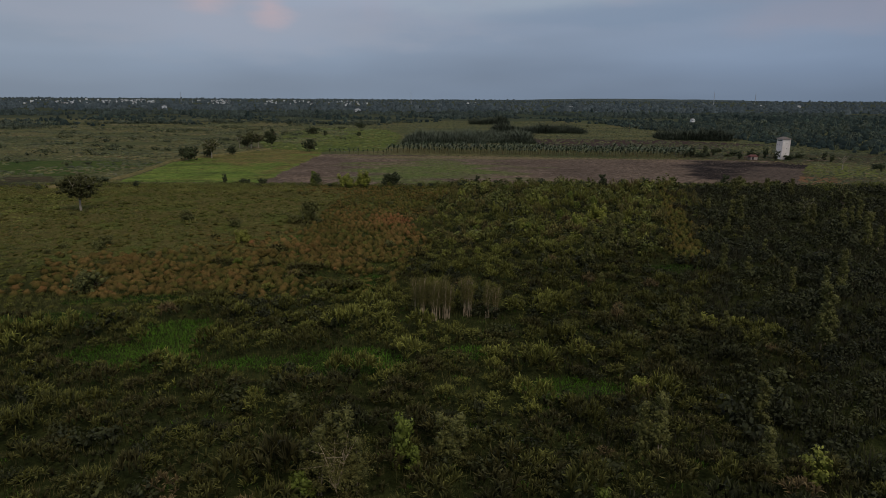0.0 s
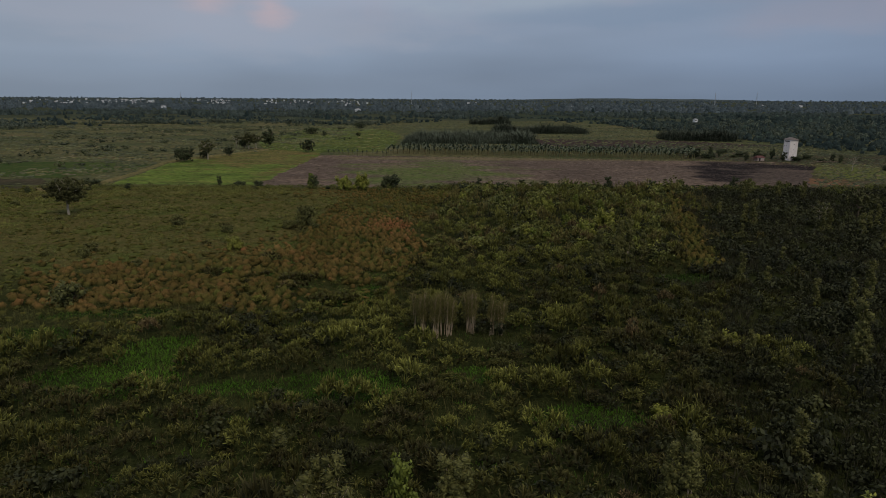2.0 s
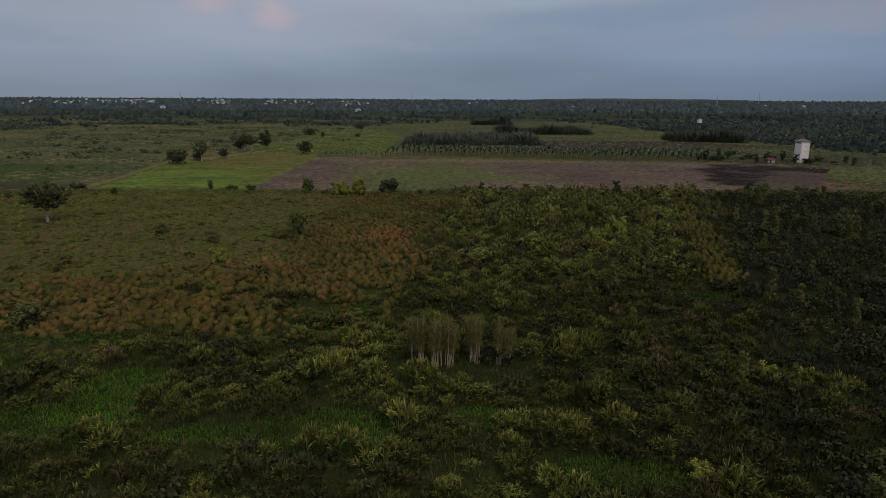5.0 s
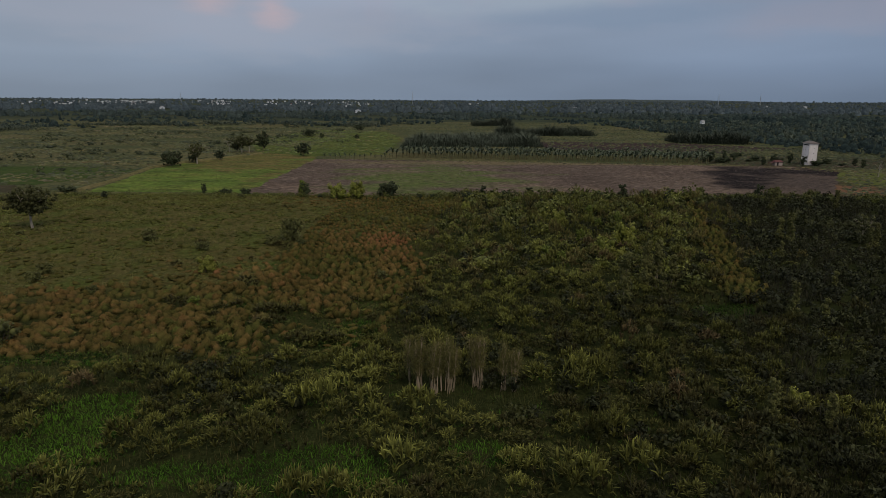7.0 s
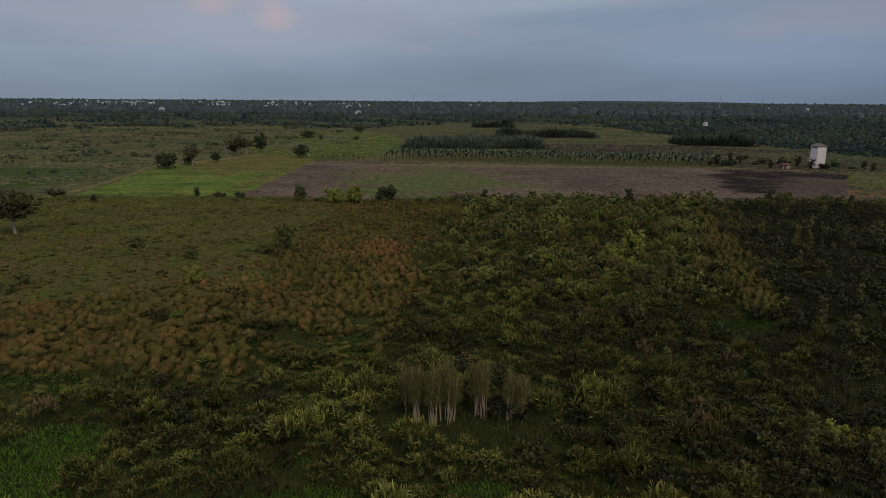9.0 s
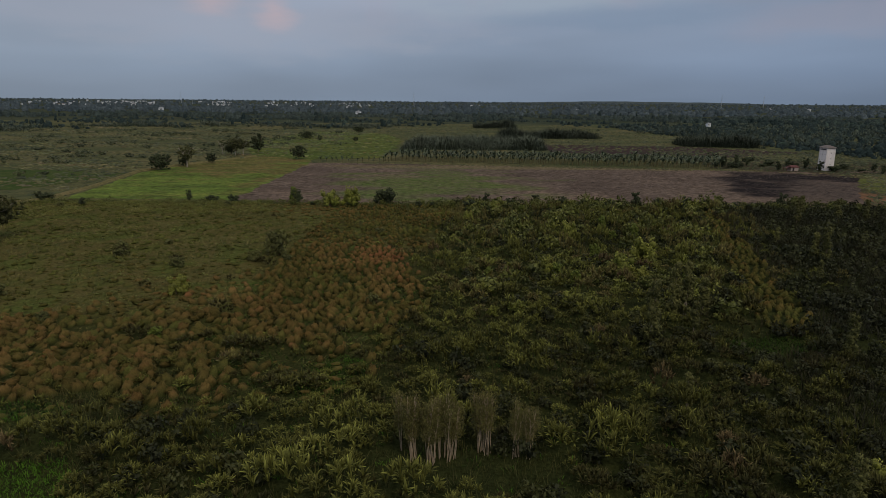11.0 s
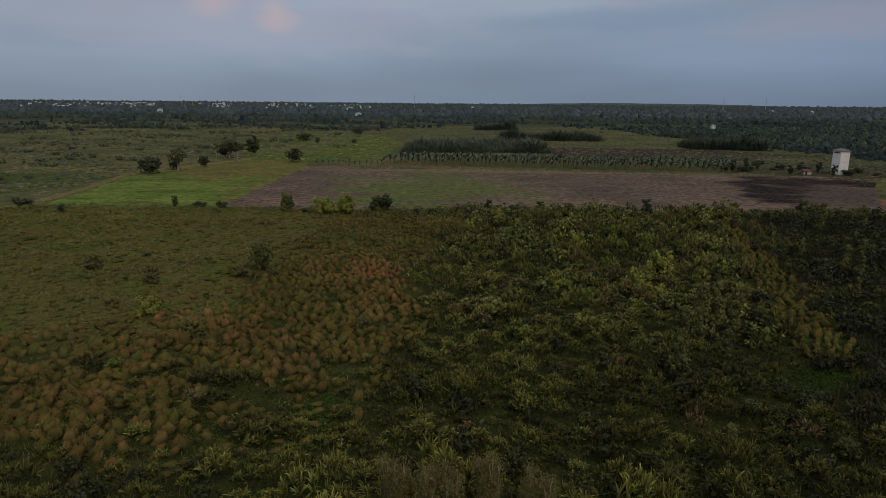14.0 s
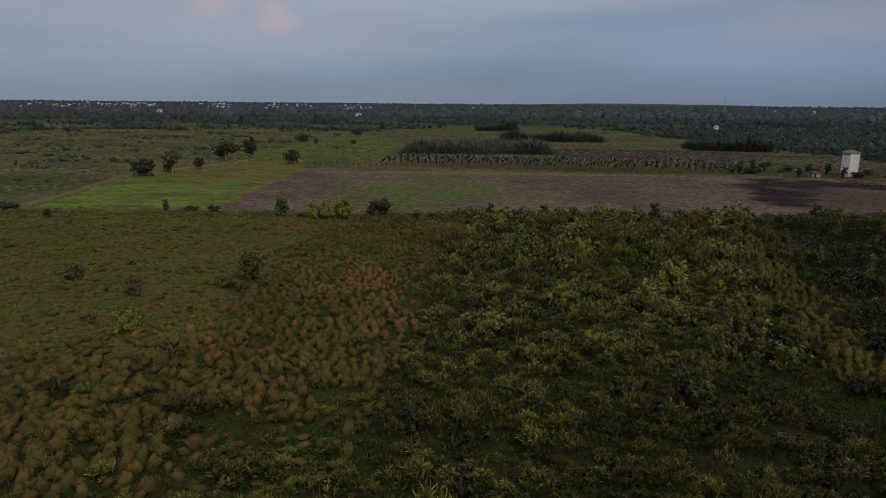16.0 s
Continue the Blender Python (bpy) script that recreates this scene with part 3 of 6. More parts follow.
def tube(points, radii, sides=6):
    p = np.asarray(points, float)
    v, f = [], []
    for k, (c, rad) in enumerate(zip(p, radii)):
        d = p[min(k + 1, len(p) - 1)] - p[max(k - 1, 0)]
        d = d / (np.linalg.norm(d) + 1e-9)
        a = np.cross(d, (0.31, 0.95, 0.12))
        a /= np.linalg.norm(a)
        b = np.cross(d, a)
        for i in range(sides):
            q = 2 * math.pi * i / sides
            v.append(c + rad * (a * math.cos(q) + b * math.sin(q)))
    for k in range(len(p) - 1):
        for i in range(sides):
            j = (i + 1) % sides
            f.append((k * sides + i, k * sides + j, (k + 1) * sides + j, (k + 1) * sides + i))
    return np.array(v), np.array(f), np.zeros(len(v))


def wander(start, end, n, amount, seed):
    r = np.random.default_rng(seed)
    u = np.linspace(0, 1, n)[:, None]
    p = np.asarray(start) * (1 - u) + np.asarray(end) * u
    k = r.normal(scale=amount, size=p.shape) * np.sin(u * math.pi)
    return p + k


def box(cx, cy, z0, wx, wy, h):
    x, y = wx / 2, wy / 2
    v = np.array([(cx - x, cy - y, z0), (cx + x, cy - y, z0), (cx + x, cy + y, z0), (cx - x, cy + y, z0),
                  (cx - x, cy - y, z0 + h), (cx + x, cy - y, z0 + h), (cx + x, cy + y, z0 + h), (cx - x, cy + y, z0 + h)])
    f = np.array([(0, 3, 2, 1), (4, 5, 6, 7), (0, 1, 5, 4), (1, 2, 6, 5), (2, 3, 7, 6), (3, 0, 4, 7)])
    return v, f, np.zeros(8)


def part(name, piece, material, parent, label="", flat=False):
    v, f, t = piece
    ob = new(name, quad_mesh(name, v, f, material, t, None, flat))
    ob.parent = parent
    return tagged(ob, label)


def scatter(name, templates, x, y, z, scale, tint, material, label, category, tall=1.0, pick=None):
    """Very many plants of one sort, each turned, sized and tinted on its own, in one mesh."""
    n = len(x)
    pick = rng.integers(0, len(templates), n) if pick is None else pick
    yaw = rng.uniform(0, 2 * math.pi, n)
    lean = rng.normal(scale=0.10, size=(n, 2))
    tall = np.broadcast_to(tall, n)
    vs, fs, ts, ns, at = [], [], [], [], 0
    for k, (v, f, t) in enumerate(templates):
        m = np.nonzero(pick == k)[0]
        if not len(m):
            continue
        c, s = np.cos(yaw[m])[:, None], np.sin(yaw[m])[:, None]
        sc = scale[m][:, None]
        pz = v[None, :, 2] * sc * tall[m][:, None]
        px = (v[None, :, 0] * c - v[None, :, 1] * s) * sc + pz * lean[m, :1]
        py = (v[None, :, 0] * s + v[None, :, 1] * c) * sc + pz * lean[m, 1:]
        vs.append(np.stack([px + x[m][:, None], py + y[m][:, None], pz + z[m][:, None]], 2).reshape(-1, 3))
        fs.append((f[None] + (np.arange(len(m)) * len(v))[:, None, None]).reshape(-1, 4) + at)
        ts.append(np.tile(t, len(m)))
        ns.append(np.repeat(tint[m], len(v)))
        at += len(m) * len(v)
    me = quad_mesh(name, np.concatenate(vs), np.concatenate(fs), material, np.concatenate(ts), np.concatenate(ns))
    return tagged(new(name, me), label, category, kind="stuff")


def wave(x, y, s, k=0.0):
    """Smooth uneven values, about -1 to 1, with features of about s metres."""
    a, b = x / s * 2.1, y / s * 2.1
    return (np.sin(a + 1.7 * np.sin(b * 0.71 + k) + k * 3) + np.sin(b * 1.13 - 1.3 * np.sin(a * 0.83 - k) + k * 5) + np.sin((a + b) * 0.77 + k * 7) * 0.7) / 2.4


def ground_z(x, y):
    """The lie of the land: gentle humps in the scrub, dead level fields beyond."""
    x, y = np.asarray(x, float), np.asarray(y, float)
    fade = np.clip((206 - y) / 14, 0, 1) * np.clip((y + 40) / 30, 0, 1) * np.clip((170 - np.abs(x)) / 20, 0, 1)
    return (0.28 * wave(x, y, 14, 0.4) + 0.12 * wave(x, y, 4.5, 1.9)) * fade


def jitter_grid(x0, x1, y0, y1, step):
    gx, gy = np.meshgrid(np.arange(x0, x1, step), np.arange(y0, y1, step))
    gx = gx + (np.arange(gx.shape[0])[:, None] % 2) * step * 0.5
    x = gx.ravel() + rng.uniform(-0.42, 0.42, gx.size) * step
    y = gy.ravel() + rng.uniform(-0.42, 0.42, gx.size) * step
    return x, y


def fan(x, y, extra=6.0):
    """The fan-shaped tract of land that the flight looks over."""
    return np.abs(x) < 0.72 * (y + 3) + extra


# ---- ground and fields ----
gxs = np.unique(np.concatenate([np.linspace(-5200, -200, 26), np.arange(-200, 201, 2.0), np.linspace(200, 5200, 26)]))
gys = np.unique(np.concatenate([np.linspace(-400, 20, 8), np.arange(20, 216, 2.0), np.linspace(216, 1000, 30), np.linspace(1000, 4950, 20)]))
mx, my = np.meshgrid(gxs, gys)
gi = np.arange(mx.size).reshape(mx.shape)
ground = new("ground", quad_mesh("ground", np.stack([mx.ravel(), my.ravel(), ground_z(mx, my).ravel()], 1),
                                 np.stack([gi[:-1, :-1], gi[:-1, 1:], gi[1:, 1:], gi[1:, :-1]], -1).reshape(-1, 4), M_GROUND))
tagged(ground, "flat olive-green scrub and farm land reaching to the horizon", "ground", kind="structure")


def field(name, corners, lift, material, label, category="field", rag=2.0, step=3.0):
    """A field lying on the ground: an outline with a ragged edge, filled, with a slight thickness."""
    edge, n = [], len(corners)
    for k in range(n):
        a, b = Vector(corners[k]), Vector(corners[(k + 1) % n])
        m = max(2, int((b - a).length / step))
        edge += [a.lerp(b, i / m) for i in range(m)]
    bm = bmesh.new()
    top = [bm.verts.new((p.x + rag * noise.noise((p.x * 0.2, p.y * 0.2, 1.0)) + rag * 0.6 * noise.noise((p.x * 0.9, p.y * 0.9, 7.0)),
                         p.y + rag * noise.noise((p.x * 0.2, p.y * 0.2, 4.0)) + rag * 0.6 * noise.noise((p.x * 0.9, p.y * 0.9, 9.0)), lift)) for p in edge]
    face = bm.faces.new(top)
    skirt = bmesh.ops.extrude_face_region(bm, geom=[face])
    for g in skirt["geom"]:
        if isinstance(g, bmesh.types.BMVert):
            g.co.z = -0.3
    bmesh.ops.recalc_face_normals(bm, faces=bm.faces)
    bmesh.ops.triangulate(bm, faces=[q for q in bm.faces if len(q.verts) > 4])
    me = bpy.data.meshes.new(name)
    bm.to_mesh(me), bm.free()
    me.materials.append(material)
    return tagged(new(name, me), label, category, kind="structure")


field("farmland", [(-700, 212), (-60, 207), (126, 206), (700, 212), (900, 900), (-900, 900)], 0.02, M_PASTURE, "wide olive-green rough pasture dotted with bushes", rag=2, step=6)
field("far_farmland", [(-900, 780), (900, 780), (3600, 4900), (-3600, 4900)], 0.04, M_FARLAND, "distant patchwork of meadow and scrub", rag=20, step=40)
field("rice_field", [(-108, 207.5), (-62, 209), (-62, 253), (-62, 320), (-65, 334), (-79, 362), (-93, 347), (-112, 305), (-118, 278), (-112, 232)], 0.09, M_RICE, "bright green young rice field beside the bare plot")
field("green_meadow", [(-100, 352), (-64, 336), (-32, 346), (-34, 480), (-52, 560), (-112, 590), (-128, 480), (-120, 420)], 0.10, M_LIGHTMEADOW, "bright green grass meadow beyond the rice field", rag=5)
field("wet_meadow", [(-210, 232), (-135, 226), (-122, 258), (-124, 271), (-154, 281), (-240, 276)], 0.10, M_WETGRASS, "dark wet green meadow strip", rag=3)
field("bare_patch", [(-164, 224), (-138, 223), (-129, 206), (-128, 200), (-142, 198), (-158, 206)], 0.11, M_YARD, "small bare brown patch beside the wet meadow", rag=2)
field("bare_field", [(-64, 209), (116, 206), (122, 221), (139, 249), (158, 281), (146, 297), (-52, 320), (-62, 318)], 0.08, M_BROWN, "flat bare ploughed brown field")
field("red_field", [(58, 384), (150, 366), (205, 400), (150, 440), (50, 450)], 0.09, M_REDSOIL, "dark red-brown tilled plot behind the banana rows", rag=3)
field("tower_yard", [(114, 206), (250, 212), (250, 330), (190, 350), (120, 352), (112, 312), (140, 299), (156, 282), (136, 249), (119, 221)], 0.06, M_YARD, "rough brown-green yard round the white tower", rag=3)


def dike(points, width, height, material, label):
    """A low grassy bank along a line of points."""
    p = np.array(points, float)
    u = np.linspace(0, len(p) - 1, 60)
    line = np.stack([np.interp(u, np.arange(len(p)), p[:, k]) for k in (0, 1)], 1)
    d = np.gradient(line, axis=0)
    side = np.stack([-d[:, 1], d[:, 0]], 1) / (np.linalg.norm(d, axis=1)[:, None] + 1e-9)
    rows = []
    for off, z in ((-1.0, -0.2), (-0.45, height), (0.45, height), (1.0, -0.2)):
        wob = width * off * (1 + 0.25 * wave(u * 9, u * 4 + off * 3, 7, 1.0))
        rows.append(np.concatenate([line + side * wob[:, None], (z * (1 + 0.3 * wave(u * 5, u, 3, off)))[:, None]], 1))
    v = np.concatenate(rows)
    n = len(u)
    i = np.arange(n - 1)
    f = np.concatenate([np.stack([i + n * k, i + 1 + n * k, i + 1 + n * (k + 1), i + n * (k + 1)], 1) for k in range(3)])
    return tagged(new("dike", quad_mesh("dike", v, f, material)), label, "dike", kind="structure")


dike([(-124, 196), (-113, 208), (-114.5, 232), (-120.5, 279), (-114, 306), (-96, 348)], 1.6, 0.6, M_BANK, "pale straw-coloured earth bank along the rice field")
dike([(-142, 205), (-96, 208.5), (-50, 208)], 1.0, 0.35, M_PASTURE, "low grassy bank between scrub and rice field")

# ---- the scrub: who grows where ----


def grass_edge(y):
    """Where the tussock grass on the one hand meets the ferns on the other."""
    return np.interp(y, (36, 77, 79, 84, 87, 94, 110, 128, 150, 180, 205), (-400, -400, -36, -30, -12, -7, -6, -5, -5, 0, 4))


def thicket_edge(y):
    """Where the ferns give way to the dark thicket."""
    return np.interp(y, (36, 45, 67, 100, 110, 164, 205), (30, 31, 36, 44, 47, 63, 76))


def tussock_cover(x, y):
    """How thickly the tussocks stand: two dense stretches, thin between and beyond them."""
    a = np.exp(-(((x + 42) / 19) ** 4 + ((y - 98) / 13) ** 4))
    b = np.exp(-(((x + 17 + 0.08 * (y - 122)) / 12.5) ** 4 + ((y - 126) / 27) ** 4))
    c = 0.42 * np.exp(-(((x + 14) / 18) ** 6 + ((y - 182) / 30) ** 6))
    b = np.maximum(b, c)
    return np.clip(np.maximum(a, b) * 1.25 + 0.14 + 0.3 * wave(x, y, 7, 3.0) * np.maximum(a, b), 0.1, 1.0)


# lush wet hollows: centre x, y and half-sizes
HOLLOWS = ((-35.5, 64.3, 7.5, 3.2), (-32.5, 71, 4, 4.8), (-22, 62.5, 4.5, 1.5), (-11, 62.4, 6, 3.6), (13.5, 57, 5, 2.6), (39, 103, 5.5, 2.6), (-12, 93, 3.0, 4.5), (-52, 75, 9, 3), (3, 66, 3, 2), (-43, 84, 9, 1.8))


def in_hollow(x, y, grow=1.0):
    hit = np.zeros(len(x), bool)
    for hx, hy, a, b in HOLLOWS:
        wob = 1 + 0.35 * wave(x, y, 4, hx)
        hit |= ((x - hx) / a) ** 2 + ((y - hy) / b) ** 2 < wob * grow
    return hit


def in_strip(x, y, half=3.0):
    """The strip of tussocks that winds along the thicket."""
    mid = np.interp(y, (106, 112, 125, 142, 165, 200), (43.5, 45.0, 48.5, 53.0, 58.5, 69.0)) + 1.5 * wave(x, y, 9, 2.0)
    return (y > 106.5) & (np.abs(x - mid) < half * np.interp(y, (106, 112, 150, 200), (0.7, 1.1, 0.9, 0.4)))


def zone(x, y):
    """0 tussock grass, 1 ferns, 2 dark thicket, 3 the tussock strip."""
    wob = 4.5 * wave(x, y, 12, 2.2) + 2.0 * wave(x, y, 4, 5.1) + rng.normal(scale=1.3, size=len(x))
    out = np.ones(len(x), int)
    out[(x + wob < grass_edge(y + 0.8 * wob))] = 0
    out[(x + 2 * wob > thicket_edge(y))] = 2
    out[in_strip(x, y)] = 3
    return out


# Dense tussocks and the near stretch get the dark soil too, as painted shade.
cover = (1 - 0.75 * np.clip(2 * tussock_cover(mx, my) - 0.7, 0, 1)) * np.clip((grass_edge(my) - mx - 3 * wave(mx, my, 9, 1.0)) / 5 + 0.5, 0, 1) * (my < 214) * np.clip((my - 94) / 16, 0.1, 1)
ground.data.attributes.new("tint", "FLOAT", "POINT").data.foreach_set("value", cover.ravel().astype(np.float32))


def away(x, y, cx, cy, radius):
    """True where no centre lies within its radius."""
    ok = np.ones(len(x), bool)
    for ax, ay, ar in zip(cx, cy, np.broadcast_to(radius, len(cx))):
        ok &= (x - ax) ** 2 + (y - ay) ** 2 > ar * ar
    return ok


LUMP_X, LUMP_Y = jitter_grid(-86, 96, 30, 210, 5.4)
LUMP_R = rng.uniform(2.2, 4.2, len(LUMP_X))
LUMP_H = rng.uniform(0.45, 1.0, len(LUMP_X))
LUMP_T = rng.normal(size=len(LUMP_X))


def fern_lumps(x, y):
    """The billows of the fern cover: height from 0 in the gaps to 1, and a tone for each billow."""
    high, tone = np.zeros(len(x)), np.zeros(len(x))
    for lx, ly, lr, lh, lt in zip(LUMP_X, LUMP_Y, LUMP_R, LUMP_H, LUMP_T):
        h = lh * (1 - (((x - lx) / 1.25) ** 2 + (y - ly) ** 2) / lr ** 2)
        tone = np.where(h > high, lt, tone)
        high = np.maximum(high, h)
    return high, tone


# ferns: rounded stands, coherent in tone, with marsh grass in the gaps between them
MOUND_NEAR = [fern_mound(168, 30 + k, 1.5, 2.1, 0.72, 0.064, 2) for k in range(8)]
MOUND_MID = [fern_mound(120, 40 + k, 1.5, 2.3, 0.74, 0.062, 2) for k in range(7)]
MOUND_FAR = [fern_mound(90, 60 + k, 1.55, 2.5, 0.8, 0.078, 1) for k in range(5)]
MOUND_SMALL = [fern_mound(110, 50 + k, 1.0, 1.2, 0.6, 0.056, 2) for k in range(6)]
x, y = jitter_grid(-80, 90, 34, 206, 2.6)
ok = fan(x, y) & (zone(x, y) == 1) & ~in_hollow(x, y)
x, y = x[ok], y[ok]
high, tone = fern_lumps(x, y)
swell = 1.5 * high - 0.75 + 0.3 * wave(x, y, 10, 3.3) + 0.4 * wave(x, y, 5, 0.6) + 0.25 * np.clip((y - 85) / 20, 0, 1) + 0.15 * np.clip((x - 5) / 15, 0, 1) + rng.normal(scale=0.15, size=len(x))
ok = (swell > np.where(y < 84, -0.72, -0.8)) & ~((np.abs(x - 2) < 8.5) & (np.abs(y - 76) < 3.2))
x, y, high, tone, swell = x[ok], y[ok], high[ok], tone[ok], np.clip(swell[ok], -0.3, 1.0)
size = rng.uniform(0.6, 1.12, len(x)) * (0.95 + 0.28 * swell) * np.where(y < 84, 1.08, 0.9)
# Tint lightens billow tops and dims the near stretch: light and shade by colour.
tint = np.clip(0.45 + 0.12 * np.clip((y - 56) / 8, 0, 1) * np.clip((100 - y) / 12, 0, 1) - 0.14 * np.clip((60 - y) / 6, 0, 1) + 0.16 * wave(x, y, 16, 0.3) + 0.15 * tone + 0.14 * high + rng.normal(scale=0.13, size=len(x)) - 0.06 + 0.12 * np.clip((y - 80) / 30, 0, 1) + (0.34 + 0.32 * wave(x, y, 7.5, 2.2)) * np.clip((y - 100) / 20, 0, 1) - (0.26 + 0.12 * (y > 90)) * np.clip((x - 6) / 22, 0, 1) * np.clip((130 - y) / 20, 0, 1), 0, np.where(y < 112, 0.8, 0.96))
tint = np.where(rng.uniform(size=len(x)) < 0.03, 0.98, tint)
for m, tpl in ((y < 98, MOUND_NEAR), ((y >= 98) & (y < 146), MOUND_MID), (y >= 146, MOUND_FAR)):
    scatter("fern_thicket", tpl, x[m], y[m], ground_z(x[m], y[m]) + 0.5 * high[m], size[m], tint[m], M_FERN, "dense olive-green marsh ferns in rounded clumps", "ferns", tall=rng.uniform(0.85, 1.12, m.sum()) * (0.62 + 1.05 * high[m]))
fx, fy, fs = x, y, size
x, y = jitter_grid(-80, 80, 36, 118, 1.75)
ok = fan(x, y) & (zone(x, y) == 1) & ~in_hollow(x, y) & ~((np.abs(x - 1.5) < 7.5) & (np.abs(y - 76) < 3.2)) & (rng.uniform(size=len(x)) < 0.8)
x, y = x[ok], y[ok]
ok = away(x, y, fx, fy, 0.95 * fs)
x, y = x[ok], y[ok]
MOUND_LOW = [fern_mound(48, 70 + k, 1.05, 0.9, 0.6, 0.058, 2) for k in range(6)]
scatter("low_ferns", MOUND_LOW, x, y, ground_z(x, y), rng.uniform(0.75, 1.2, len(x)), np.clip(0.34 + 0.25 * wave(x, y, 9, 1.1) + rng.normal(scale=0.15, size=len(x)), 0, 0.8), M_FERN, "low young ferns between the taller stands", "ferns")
fx, fy, fs = np.concatenate([fx, x]), np.concatenate([fy, y]), np.concatenate([fs, np.full(len(x), 0.8)])
x, y = jitter_grid(-80, 90, 34, 150, 1.15)
ok = fan(x, y) & ((zone(x, y) == 1) | (y < 89)) & ~in_hollow(x, y, 0.85)
x, y = x[ok], y[ok]
ok = away(x, y, fx, fy, 0.85 * fs)
x, y = x[ok], y[ok]
MARSH = [ribbon_clump(11, 0.72, 0.042, (45, 88), (15, 75), 1, 70 + k, 0.5) for k in range(5)]
# Tint drops towards the back and right: shade of the gaps put into colour.
scatter("marsh_grass", MARSH, x, y, ground_z(x, y), rng.uniform(0.7, 1.25, len(x)), np.clip(0.6 + 0.3 * wave(x, y, 9, 0.7) - 0.25 * np.clip((x - 5) / 20, 0, 1) - 0.2 * np.clip((y - 85) / 15, 0, 1) * (x > -6) + rng.normal(scale=0.15, size=len(x)), 0, 1), M_MARSH, "soft dark olive marsh grass between the ferns", "grass")

# the same growth goes on behind and below the start of the flight
x, y = jitter_grid(-45, 45, -45, 36, 3.2)
ok = (y < 34) | ~fan(x, y)
x, y = x[ok], y[ok]
MOUND_PLAIN = [fern_mound(36, 90 + k, 1.6, 1.1, 0.9, 0.15, 1) for k in range(3)]
scatter("fern_thicket", MOUND_PLAIN, x, y, ground_z(x, y), rng.uniform(0.6, 1.2, len(x)), rng.uniform(0.2, 0.7, len(x)), M_FERN, "dense olive-green marsh ferns in rounded clumps", "ferns")

# fern clumps that stray into the grass: sought out singly, and a thin scatter
STANDS = ((-18.2, 90.6, 1.4, 0.1), (-16.6, 90.0, 1.5, 0.2), (-14.8, 90.3, 1.6, 0.3), (-13.0, 90.4, 1.4, 0.2), (-24.6, 100.6, 1.5, 0.1), (-22.6, 100.2, 1.6, 0.2), (-20.6, 100.6, 1.4, 0.1), (-23.9, 95.8, 1.3, 0.97), (-21.8, 96.2, 1.4, 0.1), (-26.5, 90.2, 1.0, 0.85), (-38.2, 104.0, 1.3, 0.1), (-36.4, 104.6, 1.1, 0.05), (-24.4, 96.8, 1.0, 1.0), (-24.0, 102, 1.15, 0.0), (-25.6, 101, 0.9, 0.1), (-22.4, 101.2, 1.0, 0.1), (-16, 92.3, 1.1, 0.15), (-17.8, 92.6, 1.1, 0.25), (-14.2, 92.6, 1.0, 0.15), (-17.1, 98.6, 0.9, 0.5), (-8.1, 90.6, 1.2, 0.6), (-9.6, 91.2, 0.9, 0.4), (-13.2, 105.5, 1.1, 0.1), (-8.3, 102.6, 1.0, 0.7),
          (-26.9, 90.4, 0.8, 0.9), (-39.4, 105.6, 1.1, 0.05), (-31.7, 115, 1.2, 0.05), (-30, 113, 1.1, 0.1), (-30.8, 101.8, 1.1, 0.15), (-29.3, 103.5, 1.0, 0.05), (-46.5, 124.5, 1.1, 0.1), (-31.1, 138.5, 1.3, 0.1), (-33, 140, 1.2, 0.05), (-48, 140, 1.3, 0.05), (-60.2, 145.5, 1.4, 0.0))
sx, sy, ss, st = np.array(STANDS).T
x, y = jitter_grid(-75, 0, 82, 200, 3.0)
ok = fan(x, y) & (zone(x, y) == 0) & (wave(x, y, 11, 0.9) + 1.0 * np.clip((100 - y) / 20, -0.5, 0.8) + 0.5 * np.clip((x + 22) / 15, 0, 1) + 0.45 * np.clip((y - 140) / 15, 0, 1) * (x > -34) > 0.55)
x, y = x[ok], y[ok]
x2, y2 = jitter_grid(-34, -4, 85, 112, 2.5)
ok = (zone(x2, y2) == 0) & (wave(x2, y2, 9, 4.4) + 0.5 * np.clip((100 - y2) / 10, -0.6, 1) > 0.1)
x, y = np.concatenate([x, x2[ok]]), np.concatenate([y, y2[ok]])
n = len(x)
x, y = np.concatenate([sx, x]), np.concatenate([sy, y])
scatter("fern_stand", MOUND_SMALL, x, y, ground_z(x, y), np.concatenate([ss, rng.uniform(0.45, 0.95, n)]), np.concatenate([st * 0.8 + 0.18, rng.uniform(0.2, 0.85, n)]), M_FERN, "scattered dark fern clumps standing in brown grass", "ferns")

# tussock grass
x, y = jitter_grid(-70, 6, 82, 204, 1.15)
ok = fan(x, y) & (zone(x, y) == 0) & ~in_hollow(x, y, 0.8) & ((y < np.interp(x, (-70, -45, -30, -18, -5), (112, 119, 137, 162, 188)) + 9 * wave(x, y, 9, 1.0) + rng.normal(scale=5.0, size=len(x))) | (x > -30)) & (wave(x, y, 4.2, 2.7) > -0.72) & (rng.uniform(size=len(x)) < tussock_cover(x, y)) & ((x > -16) | (y > 87.5 + 3.5 * wave(x, y, 6, 0.2) + rng.normal(scale=1.6, size=len(x))))
x, y = x[ok], y[ok]
for fx, fy, fs in zip(sx, sy, ss):
    ok = (x - fx) ** 2 + (y - fy) ** 2 > (1.15 * fs) ** 2
    x, y = x[ok], y[ok]
west = np.clip((-x - 25) / 8, 0, 1)
